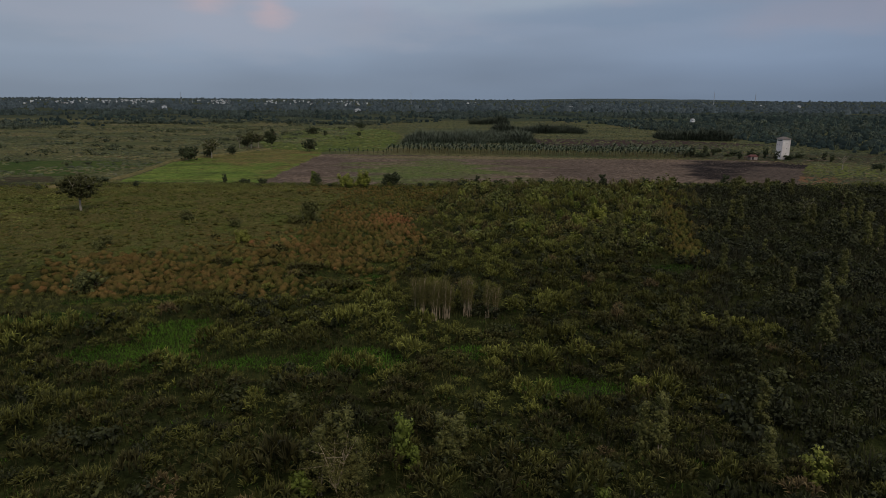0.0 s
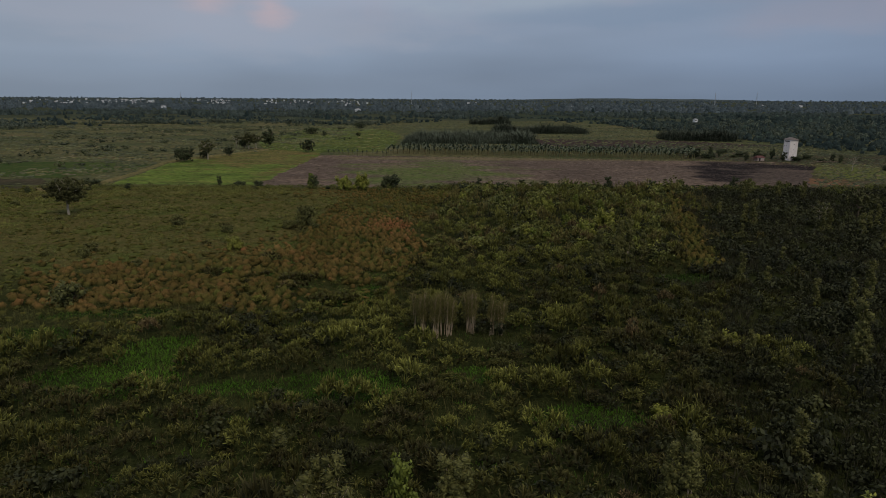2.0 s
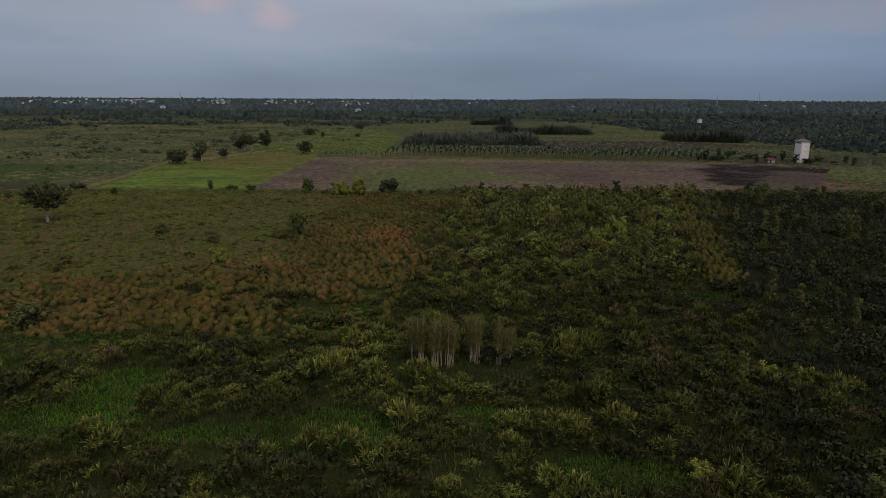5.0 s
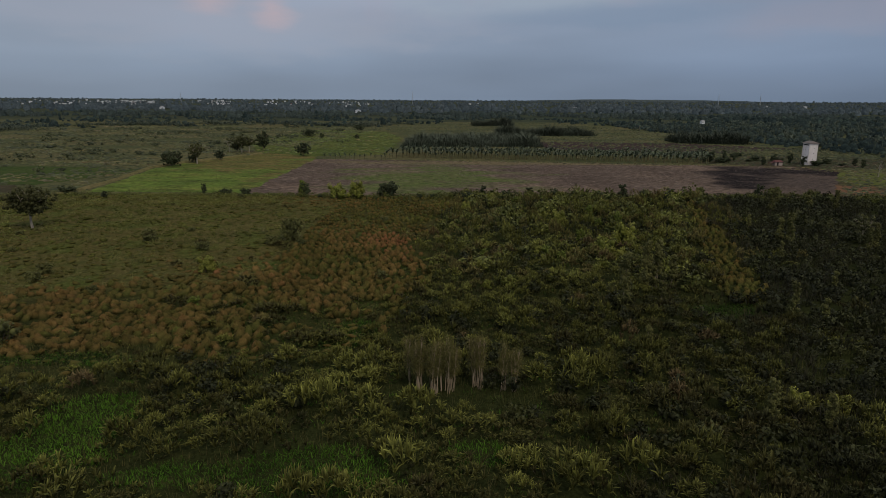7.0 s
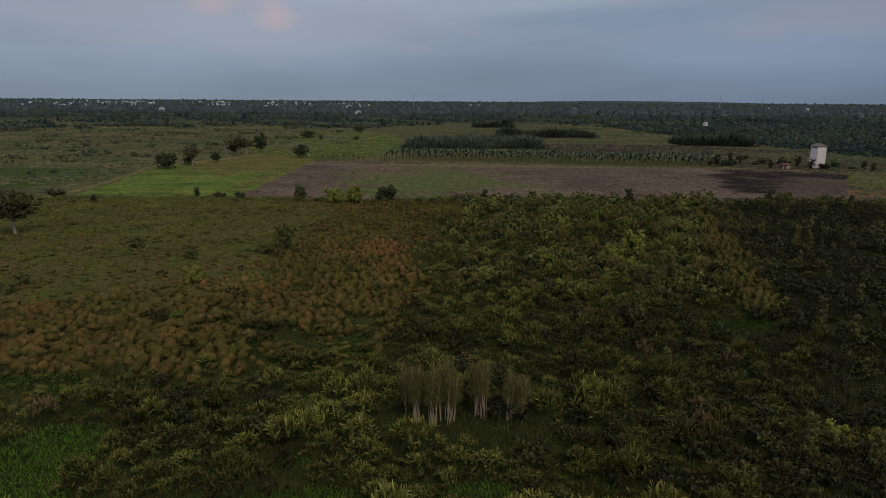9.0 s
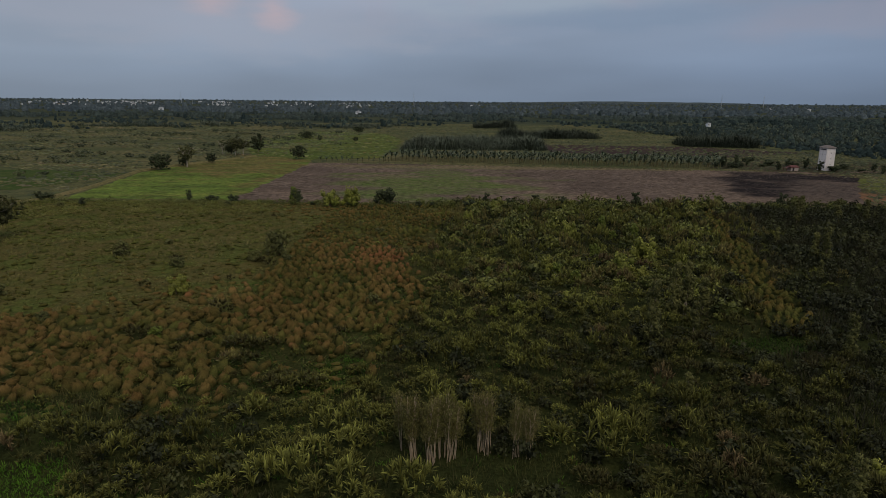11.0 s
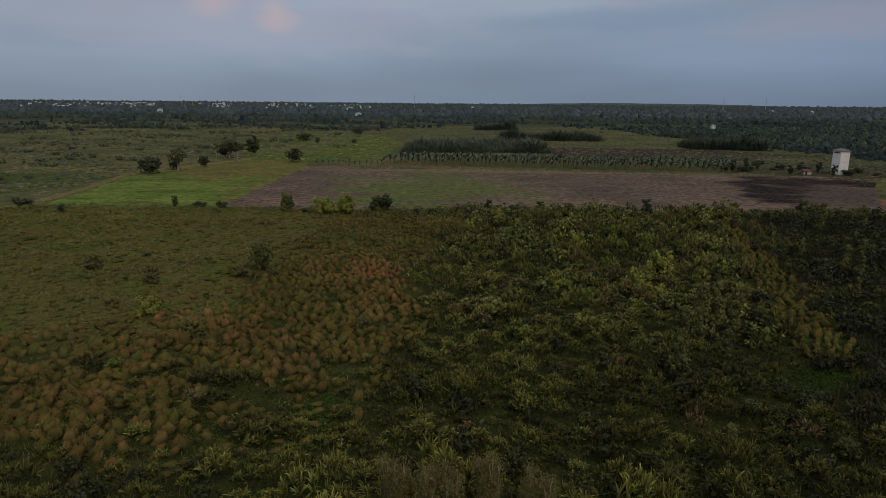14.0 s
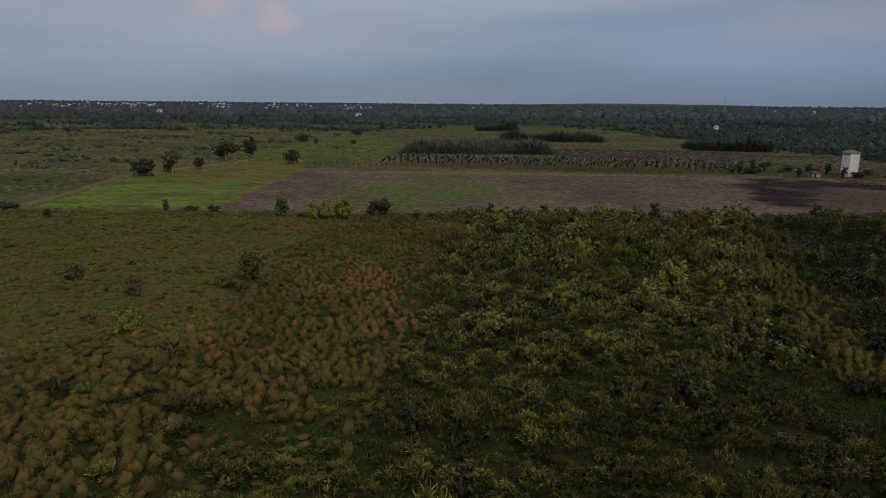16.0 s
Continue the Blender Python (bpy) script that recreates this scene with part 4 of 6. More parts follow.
size = rng.uniform(0.72, 1.2, len(x)) * np.clip(1.08 - (y - 100) / 260, 0.75, 1.05) * (1 + 0.12 * west)
tint = np.clip(0.30 + 0.45 * np.exp(-(((x + 9) / 8) ** 2 + ((y - 140) / 18) ** 2)) + 0.10 * west + 0.2 * wave(x, y, 13, 6.0) + rng.normal(scale=0.12, size=len(x)), 0, 1)
TUSSOCKS = [tussock(10, 80 + k, 11, 4, 0.16) for k in range(7)]
TUSSOCKS_FAR = [tussock(6, 86 + k, 8, 2) for k in range(6)]
tall = rng.uniform(0.75, 1.1, len(x)) * (1 - 0.25 * west)
for m, tpl in ((y < 130, TUSSOCKS), (y >= 130, TUSSOCKS_FAR)):
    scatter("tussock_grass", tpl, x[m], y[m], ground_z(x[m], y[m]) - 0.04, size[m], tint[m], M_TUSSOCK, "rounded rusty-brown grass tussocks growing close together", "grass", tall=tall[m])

# meadow grass between and beyond the tussocks
x, y = jitter_grid(-165, 8, 75, 212, 1.5)
ok = fan(x, y) & (zone(x, y) == 0) & (y < 206 + 4 * wave(x, y, 9, 3.0)) & ((y > np.interp(x, (-70, -45, -30, -18, -5), (112, 119, 137, 162, 188)) + 9 * wave(x, y, 9, 1.0) - 3) | (rng.uniform(size=len(x)) < 1.05 - tussock_cover(x, y)) | (y < 88))
x, y = x[ok], y[ok]
MEADOW = [ribbon_clump(11, 0.42, 0.05, (2, 45), (10, 60), 1, 100 + k, 0.6) for k in range(5)]
lush = np.clip((-x - 40) / 60, 0, 1) * np.clip((y - 120) / 50, 0, 1)
tint = np.clip(0.38 + 0.2 * wave(x, y, 22, 2.0) + 0.12 * wave(x, y, 6, 3.0) + 0.5 * lush * (1 + 0.5 * wave(x, y, 18, 5.0)) + rng.normal(scale=0.07, size=len(x)), 0, 1)
scatter("meadow_grass", MEADOW, x, y, ground_z(x, y), rng.uniform(0.8, 1.4, len(x)) * (1.1 + 0.5 * wave(x, y, 3.2, 1.4)) * np.where(y < 95, 0.85, 1.0), tint + 0.1 * wave(x, y, 3.2, 1.4) - 0.35 * np.clip((106 - y) / 12, 0, 1), M_MEADOW, "rough olive and straw-coloured meadow grass", "grass")

# soft grass hummocks all over the meadow
HUMMOCK = [tussock(3, 105 + k, 7, 2, 0.3) for k in range(7)]
x, y = jitter_grid(-165, 8, 78, 206, 1.75)
ok = fan(x, y) & (zone(x, y) == 0) & (rng.uniform(size=len(x)) < 1.1 - tussock_cover(x, y)) & (wave(x, y, 6, 0.8) > -0.6)
x, y = x[ok], y[ok]
brown = np.clip(0.55 * wave(x, y, 24, 4.0) + 0.5 * wave(x, y, 50, 0.6) + 0.2 * wave(x, y, 5, 2.0), -0.6, 1)
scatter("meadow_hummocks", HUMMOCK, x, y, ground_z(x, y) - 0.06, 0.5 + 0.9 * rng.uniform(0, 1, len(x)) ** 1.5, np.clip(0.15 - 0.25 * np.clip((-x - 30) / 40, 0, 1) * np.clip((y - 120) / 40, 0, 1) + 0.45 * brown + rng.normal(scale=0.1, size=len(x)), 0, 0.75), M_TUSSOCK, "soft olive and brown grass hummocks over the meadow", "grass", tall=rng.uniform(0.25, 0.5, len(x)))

# low leafy herbs and small ferns all through the meadow
HERB = [leaf_shell(np.array([(0, 0, 0.3), (0.5, 0.2, 0.15), (-0.4, 0.35, 0.2), (0.05, -0.5, 0.15)]) * (1 + 0.1 * k), [0.4, 0.3, 0.32, 0.28], 8, 0.26, 135 + k) for k in range(5)]
x, y = jitter_grid(-165, 4, 88, 205, 2.3)
ok = fan(x, y) & (zone(x, y) == 0) & (wave(x, y, 13, 5.0) + 0.6 * wave(x, y, 5, 3.0) + rng.normal(scale=0.3, size=len(x)) > -0.15) & (rng.uniform(size=len(x)) > 0.85 * tussock_cover(x, y))
x, y = x[ok], y[ok]
scatter("meadow_herbs", HERB, x, y, ground_z(x, y), rng.uniform(0.6, 1.25, len(x)), np.clip(np.where(rng.uniform(size=len(x)) < 0.35, 0.05, 0.42) + 0.25 * wave(x, y, 10, 1.0) + 0.25 * np.clip((y - 180) / 15, 0, 1) + rng.normal(scale=0.12, size=len(x)), 0, 1), M_HERB, "low leafy green herbs all through the meadow", "herbs", tall=rng.uniform(0.5, 0.9, len(x)))
# a swath of tall yellow-green herbs towards the rice field
x, y = jitter_grid(-128, -48, 168, 208, 1.6)
ok = (np.abs(y - np.interp(x, (-128, -98, -74, -48), (182, 190, 198, 205))) < 11 + 5 * wave(x, y, 14, 1.0)) & (wave(x, y, 6, 2.0) > -0.5)
x, y = x[ok], y[ok]
scatter("tall_herbs", HERB, x, y, ground_z(x, y), rng.uniform(0.8, 1.6, len(x)), np.clip(0.74 + 0.2 * wave(x, y, 9, 3.0) + rng.normal(scale=0.1, size=len(x)), 0, 0.95), M_HERB, "tall yellow-green herbs before the rice field", "herbs", tall=rng.uniform(0.5, 1.0, len(x)))

x = rng.uniform(-118, -4, 420)
y = 206.5 + 2.6 * rng.normal(size=len(x)) + 2 * wave(x, x * 0, 15, 2.0)
scatter("margin_herbs", HERB, x, y, ground_z(x, y), rng.uniform(0.7, 1.6, len(x)), np.clip(0.3 + 0.3 * wave(x, y, 9, 3.0) + rng.normal(scale=0.15, size=len(x)), 0, 0.9), M_HERB, "weedy herbs along the edge of the fields", "herbs", tall=rng.uniform(0.5, 1.1, len(x)))

# lush grass in the hollows and under the ferns
x, y = jitter_grid(-60, 60, 36, 130, 0.62)
ok = fan(x, y) & in_hollow(x, y, 1.25)
x2, y2 = jitter_grid(-70, 90, 34, 206, 3.2)
ok2 = fan(x2, y2) & (zone(x2, y2) > 0) & (x2 < 22)
x3, y3 = jitter_grid(-62, 2, 83, 150, 1.25)
ok3 = fan(x3, y3) & (zone(x3, y3) == 0) & (x3 > -29 + 4 * wave(x3, y3, 8, 2.0))
x, y = np.concatenate([x[ok], x2[ok2], x3[ok3]]), np.concatenate([y[ok], y2[ok2], y3[ok3]])
LUSH = [ribbon_clump(13, 0.36, 0.062, (20, 80), (20, 80), 1, 120 + k, 0.45) for k in range(4)]
scatter("lush_grass", LUSH, x, y, ground_z(x, y), rng.uniform(0.7, 1.4, len(x)), np.clip(0.5 + 0.4 * wave(x, y, 8, 1.0) + rng.normal(scale=0.2, size=len(x)) - 0.95 * (x > 30) - 0.55 * ((x < -40) & (y > 70)) - 0.6 * (y > 83) + 0.2 * (y < 83), 0, 1), M_LUSH, "vivid green wet grass in the hollows", "grass")

# the dark thicket: low leafy shrubs with tall reeds between
SHRUB_NEAR = [bushlet(140 + k, 6, 20, 0.29, 1.3) for k in range(7)]
SHRUB_FAR = [bushlet(160 + k, 5, 12, 0.37, 1.4) for k in range(7)]
x, y = jitter_grid(18, 165, 34, 208, 2.1)
ok = fan(x, y) & (zone(x, y) == 2) & (wave(x, y, 7, 4.0) > -0.55) & ~in_hollow(x, y)
x, y = x[ok], y[ok]
size = rng.uniform(0.8, 1.4, len(x)) * (1.05 + 0.3 * wave(x, y, 9, 0.2) + 0.35 * wave(x, y, 5, 4.0))
tint = np.clip(0.4 + 0.3 * wave(x, y, 14, 7.0) + rng.normal(scale=0.2, size=len(x)) + 0.2 * (y > 120), 0, 1)
for m, tpl in ((y < 100, SHRUB_NEAR), (y >= 100, SHRUB_FAR)):
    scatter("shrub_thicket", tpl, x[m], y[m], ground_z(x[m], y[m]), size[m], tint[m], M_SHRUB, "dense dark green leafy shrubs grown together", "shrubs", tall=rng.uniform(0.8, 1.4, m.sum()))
# a ragged hedge of taller shrubs where the scrub ends
x = np.arange(-4, 150, 1.1)
x = np.concatenate([x, x + 0.4, np.arange(-58, -4, 2.2)])
y = 205.5 - 7.5 * rng.uniform(0, 1, len(x)) + 2.5 * wave(x, x * 0, 12, 0.5)
size = (0.7 + 1.5 * rng.uniform(0, 1, len(x)) ** 2.2) * (1 + 0.4 * wave(x, y, 9, 2.0)) * np.where(x < -4, 0.6, 1.0)
HEDGE = [bushlet(172 + k, 7, 20, 0.26, 1.3) for k in range(7)]
scatter("hedge_shrubs", HEDGE, x, y, ground_z(x, y), size, rng.uniform(0.0, 0.6, len(x)), M_YELLOWSCRUB, "ragged hedge of leafy shrubs along the field", "shrubs", tall=rng.uniform(0.8, 1.3, len(x)))
# yellow-green scrub bushes in the back of the ferns
SCRUB = [bushlet(190 + k, 6, 18, 0.32, 1.2) for k in range(7)]
x, y = jitter_grid(-2, 84, 112, 204, 3.7)
ok = (x > grass_edge(y) + 2) & (x < thicket_edge(y) - 3) & ~in_strip(x, y, 4.5) & (wave(x, y, 15, 2.4) + 0.5 * np.clip((y - 140) / 40, 0, 1) + rng.normal(scale=0.4, size=len(x)) > -0.2)
x, y = x[ok], y[ok]
scatter("scrub_bushes", SCRUB, x, y, ground_z(x, y), (0.8 + 1.5 * rng.uniform(0, 1, len(x)) ** 1.7) * (1 + 0.2 * np.clip((y - 140) / 40, 0, 1)), rng.uniform(0.0, 1.0, len(x)) ** 1.6, M_YELLOWSCRUB, "yellow-green leafy bushes standing above the ferns", "bushes", tall=rng.uniform(0.8, 1.25, len(x)))
# stray shrubs among the ferns
x, y = jitter_grid(-60, 70, 34, 206, 3.3)
ok = fan(x, y) & (zone(x, y) == 1) & ~in_hollow(x, y, 1.4) & (wave(x, y, 10, 8.0) + 0.5 * np.clip((x - 5) / 15, -0.6, 1) > 0.0)
x, y = x[ok], y[ok]
for m, tpl in ((y < 105, SHRUB_NEAR), (y >= 105, SHRUB_FAR)):
    scatter("shrub_thicket", tpl, x[m], y[m], ground_z(x[m], y[m]), rng.uniform(0.8, 1.5, m.sum()), rng.uniform(0.2, 1.0, m.sum()), M_SHRUB, "leafy green shrubs scattered through the ferns", "shrubs", tall=rng.uniform(0.8, 1.3, m.sum()))
# a strip of pale tussocks along the thicket
x, y = jitter_grid(38, 80, 106, 200, 1.35)
ok = in_strip(x, y, 3.3)
x, y = x[ok], y[ok]
scatter("tussock_strip", TUSSOCKS, x, y, ground_z(x, y), rng.uniform(0.65, 1.05, len(x)), np.clip(rng.normal(0.2, 0.1, len(x)), 0, 1), M_TUSSOCK, "strip of brown tussock grass beside the thicket", "grass")
# reeds
REEDS = [ribbon_clump(16, 1.7, 0.032, (64, 88), (10, 55), 1 + k % 2, 180 + k, 0.45) for k in range(5)]
x, y = jitter_grid(8, 120, 34, 206, 1.35)
ok = fan(x, y) & (((zone(x, y) == 2) & (wave(x, y, 8, 6.0) > -0.25)) | (np.abs(x - thicket_edge(y) + 3) < 3.2) | ((y < 62) & (x > 12) & (wave(x, y, 6, 3.0) > -0.1)))
ok &= ~in_hollow(x, y) & ~in_strip(x, y)
x, y = x[ok], y[ok]
tint = np.clip(0.35 + 0.7 * np.exp(-((x - thicket_edge(y) + 3) / 4) ** 2) * (y > 95) + rng.normal(scale=0.18, size=len(x)), 0, 1)
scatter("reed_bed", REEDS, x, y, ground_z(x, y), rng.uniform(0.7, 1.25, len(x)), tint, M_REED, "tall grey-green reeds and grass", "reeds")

# ---- trees and bushes of the scrub, each a thing of its own ----


def bush_kind(label, material, size, clumps, per, leaf, seed, category="bush"):
    """A low bush: short stems and one leafy crown."""
    ob = tagged(new("bush"), label, category)
    r = np.random.default_rng(seed)
    stems = [tube(wander((0, 0, -0.2), (r.uniform(-0.5, 0.5) * size[0], r.uniform(-0.5, 0.5) * size[1], size[2] * 1.1), 4, 0.06, seed + k), (0.06, 0.05, 0.035, 0.015), 5) for k in range(3)]
    for st in stems:
        part("stem", st, M_BARK, ob)
    c = blob_centres(clumps, size, -0.25 * size[2], seed, 0.35, 1.1)
    c = c[c[:, 2] > 0.1 * size[2]]
    clumps = len(c)
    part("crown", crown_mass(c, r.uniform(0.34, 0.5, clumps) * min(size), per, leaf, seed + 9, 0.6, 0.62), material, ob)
    return ob


def paperbark_kind(height, seed, crown_from=0.35, width=0.9, leaves=30, stems=1, lean=0.25, bark=None, twigs=9, leaf=0.30, dense=False):
    """A slender paperbark: pale trunk, thin branches going up, a narrow feathery crown."""
    ob = tagged(new("paperbark_tree"), "slender paperbark tree with pale trunk and feathery crown", "tree")
    r = np.random.default_rng(seed)
    centres = []
    for k in range(stems):
        foot = np.array([r.uniform(-0.3, 0.3), r.uniform(-0.3, 0.3), -0.2]) * (stems > 1) + np.array([0, 0, -0.2])
        head = np.array([r.normal(scale=lean), r.normal(scale=lean), height * r.uniform(0.85, 1.0)])
        p = wander(foot, head, 7, 0.07, seed + 3 * k)
        stem = part("trunk", tube(p, np.linspace(0.05, 0.014, 7) * (1.4 if bark else 1.0), 5), bark or M_PALEBARK, ob, "pale bare trunk")
        for j in range(twigs):
            u = r.uniform(crown_from, 0.97)
            i = min(int(u * 6), 5)
            a = p[i] + (p[i + 1] - p[i]) * (u * 6 - i)
            yaw = r.uniform(0, 6.28)
            q = width * (1.15 - 0.7 * u) * r.uniform(0.5, 1.0)
            e = a + np.array([q * math.cos(yaw), q * math.sin(yaw), r.uniform(0.5, 1.0) * height * 0.13])
            part("branch", tube(wander(a, e, 3, 0.04, seed + j), (0.03, 0.02, 0.008), 4), bark or M_PALEBARK, stem)
            centres += [e, (a + e) / 2 + r.normal(scale=0.12, size=3)]
    radii = r.uniform(0.28, 0.5, len(centres))
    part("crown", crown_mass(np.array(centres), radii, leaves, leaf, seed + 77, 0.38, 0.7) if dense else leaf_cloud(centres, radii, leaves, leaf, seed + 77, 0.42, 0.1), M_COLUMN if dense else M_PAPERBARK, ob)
    return ob


def set_out(ob, spots):
    """Move the first of a kind to the first spot, and copies to the others: (x, y, size, tallness)."""
    for k, (px, py, sc, tl) in enumerate(spots):
        m = pose(px, py, float(ground_z(px, py)), 0, 0, (k * 137 + px * 31) % 360) @ Matrix.Diagonal((sc, sc, sc * tl, 1))
        if k == 0:
            last = (ob, m)
        else:
            copy_thing(ob, m)
    last[0].matrix_basis = last[1]


PAPERBARKS = [paperbark_kind(6.5, 300, 0.42, 0.6, 30, 2, 0.4, None, 13, 0.17), paperbark_kind(6.0, 310, 0.42, 0.55, 28, 3, 0.45, None, 11, 0.17), paperbark_kind(6.8, 320, 0.42, 0.6, 30, 2, 0.4, None, 13, 0.17), paperbark_kind(5.4, 330, 0.1, 0.72, 26, 1, 0.2, M_GREYBARK, 28, 0.31, True), paperbark_kind(5.4, 340, 0.12, 0.7, 24, 2, 0.3, M_GREYBARK, 15, 0.31, True)]
r = np.random.default_rng(5)
# the copse of bare-stemmed paperbarks, three tufts of it
copse = [[], [], []]
for cx, cy, a, b, n in ((-3.8, 78.8, 0.2, 0.2, 1), (-2.5, 77.2, 0.4, 0.4, 4), (-1.4, 76.9, 0.5, 0.4, 5), (0.2, 77.4, 0.8, 0.4, 7), (2.9, 78.2, 0.6, 0.5, 5), (6.3, 78.1, 0.75, 0.5, 7)):
    for k in range(n):
        copse[k % 3].append((cx + r.uniform(-a, a), cy + r.uniform(-b, b), r.uniform(0.76, 0.95) * (0.85 if cx > 6 else 1.0), r.uniform(0.88, 1.02)))
for ob, spots in zip(PAPERBARKS[:3], copse):
    tagged(ob, group="paperbark copse")
    set_out(ob, spots)
# full-crowned paperbarks standing about the thicket
lone = [(24.0, 102.3, 1.3, 1.1), (32.0, 113.5, 1.2, 1.1), (30.0, 112.7, 1.2, 1.1), (34.8, 114.3, 1.0, 0.9), (45.2, 98.7, 0.9, 1.05), (17.4, 43.6, 1.0, 1.0), (28.4, 49.8, 0.95, 0.9), (24.6, 40.8, 0.9, 0.9), (16.0, 44.0, 0.85, 1.0), (-8.8, 39.4, 1.0, 0.95), (-7.0, 39.9, 1.1, 1.0), (-6.0, 39.2, 0.9, 0.9), (-8.0, 40.7, 0.95, 1.05), (-9.8, 40.0, 0.85, 0.85), (0.2, 43.3, 1.0, 0.75), (1.4, 43.7, 1.0, 0.7), (0.8, 42.9, 0.9, 0.75), (-13.1, 49.2, 0.9, 0.6), (67.5, 143, 1.2, 1.0), (66.0, 144, 1.0, 1.0), (43.8, 67.6, 1.25, 1.1), (30.5, 106, 0.8, 1.0), (29.0, 71.0, 0.75, 1.0), (22.5, 86, 0.7, 1.0), (33.5, 69.5, 0.7, 0.9)]
more = []
for k in range(24):
    py = r.uniform(60, 202)
    px = float(thicket_edge(py)) + r.uniform(4, 45) * (0.4 + py / 200)
    if px < 0.72 * (py + 3):
        more.append((px, py, r.uniform(0.7, 1.2), r.uniform(0.85, 1.15)))
set_out(PAPERBARKS[3], lone[::2] + more[::2])
set_out(PAPERBARKS[4], lone[1::2] + more[1::2])

# yellow-green bushes
YELLOW = [bush_kind("rounded yellow-green leafy bush", M_BUSH, (1.2, 1.2, 1.15), 32, 30, 0.25, 400, "bush"), bush_kind("tall bright green leafy bush", M_GREENBUSH, (0.95, 0.95, 1.5), 26, 30, 0.25, 410, "bush")]
round_ones = [(-32.3, 201.5, 2.0, 1.0), (-26.8, 203.0, 2.1, 1.1), (34.6, 142.2, 1.9, 1.15), (28.8, 133.2, 1.7, 1.1), (30.6, 130.6, 1.3, 0.9), (25.2, 164.5, 1.5, 1.1), (41, 141, 1.0, 0.9), (-40.2, 121.4, 1.3, 0.9), (-41.6, 126.6, 0.9, 0.8), (28.7, 41.6, 1.15, 0.95), (20, 57, 0.9, 0.8), (33, 74, 0.9, 1.0), (36.5, 73.5, 0.9, 1.0), (12, 195, 1.1, 1.1)]
tall_ones = [(-43.3, 207.0, 1.5, 1.1), (37.3, 158, 1.2, 1.4), (34, 171, 1.1, 1.2), (27, 147, 1.0, 1.0), (-3.2, 43.3, 1.2, 1.25), (-2.0, 42.2, 0.8, 1.0), (11.0, 36.5, 0.9, 0.9), (-10, 38.5, 1.2, 0.7), (-35, 103, 0.8, 0.8)]
for k in range(26):
    py = r.uniform(112, 200)
    (round_ones if k % 2 else tall_ones).append((r.uniform(4, float(thicket_edge(py)) - 9), py, r.uniform(0.6, 1.1), r.uniform(0.7, 1.1)))
set_out(YELLOW[0], round_ones)
set_out(YELLOW[1], tall_ones)

# dark bushes: along the scrub's far edge, and dotted over the grass
DARK = [bush_kind("dense dark green bush", M_DARKBUSH, (1.4, 1.4, 1.1), 30, 26, 0.27, 430), bush_kind("upright dark green bush", M_DARKBUSH, (0.9, 0.9, 1.6), 26, 26, 0.27, 440)]
spots = [(-66, 208, 1.2, 0.7), (-72.9, 208.5, 0.9, 1.3), (-60, 206.8, 1.1, 0.9), (-42.1, 206, 1.6, 0.9), (-113.5, 208, 1.6, 0.6), (-117, 211, 1.2, 0.6), (-17.2, 208.5, 2.0, 1.0), (-19.5, 206, 1.3, 1.0)]
olive = [(-31.6, 146.3, 1.8, 1.2), (-34.5, 141.5, 1.0, 0.9), (-52.5, 88.5, 1.9, 0.85), (-66.7, 120.7, 1.1, 0.8), (-61.8, 148, 1.2, 0.8), (-46.4, 136.5, 1.0, 0.8), (-60.2, 144.5, 1.0, 0.7)]
for k in range(14):
    u = k / 13
    spots.append((4 + 84 * u + r.uniform(-1, 1), r.uniform(198, 207), r.uniform(0.9, 1.5), r.uniform(0.8, 1.35)))
for k in range(10):
    spots.append((r.uniform(-56, 2), r.uniform(201, 207), r.uniform(0.5, 1.0), r.uniform(0.6, 1.0)))
for k in range(18):
    px, py = r.uniform(-125, -10), r.uniform(100, 202)
    if abs(px) < 0.72 * py:
        olive.append((px, py, r.uniform(0.45, 0.95), r.uniform(0.6, 0.95)))
for k in range(6):
    spots.append((-170 + 14 * k + r.uniform(-6, 6), 186 + 2.6 * k + r.uniform(-2.5, 2.5), r.uniform(0.8, 1.3), r.uniform(0.6, 0.9)))
set_out(DARK[0], spots[::2])
set_out(DARK[1], spots[1::2])
set_out(bush_kind("soft olive-green bush standing in rough grass", M_OLIVEBUSH, (1.3, 1.3, 1.1), 30, 26, 0.26, 450), olive)


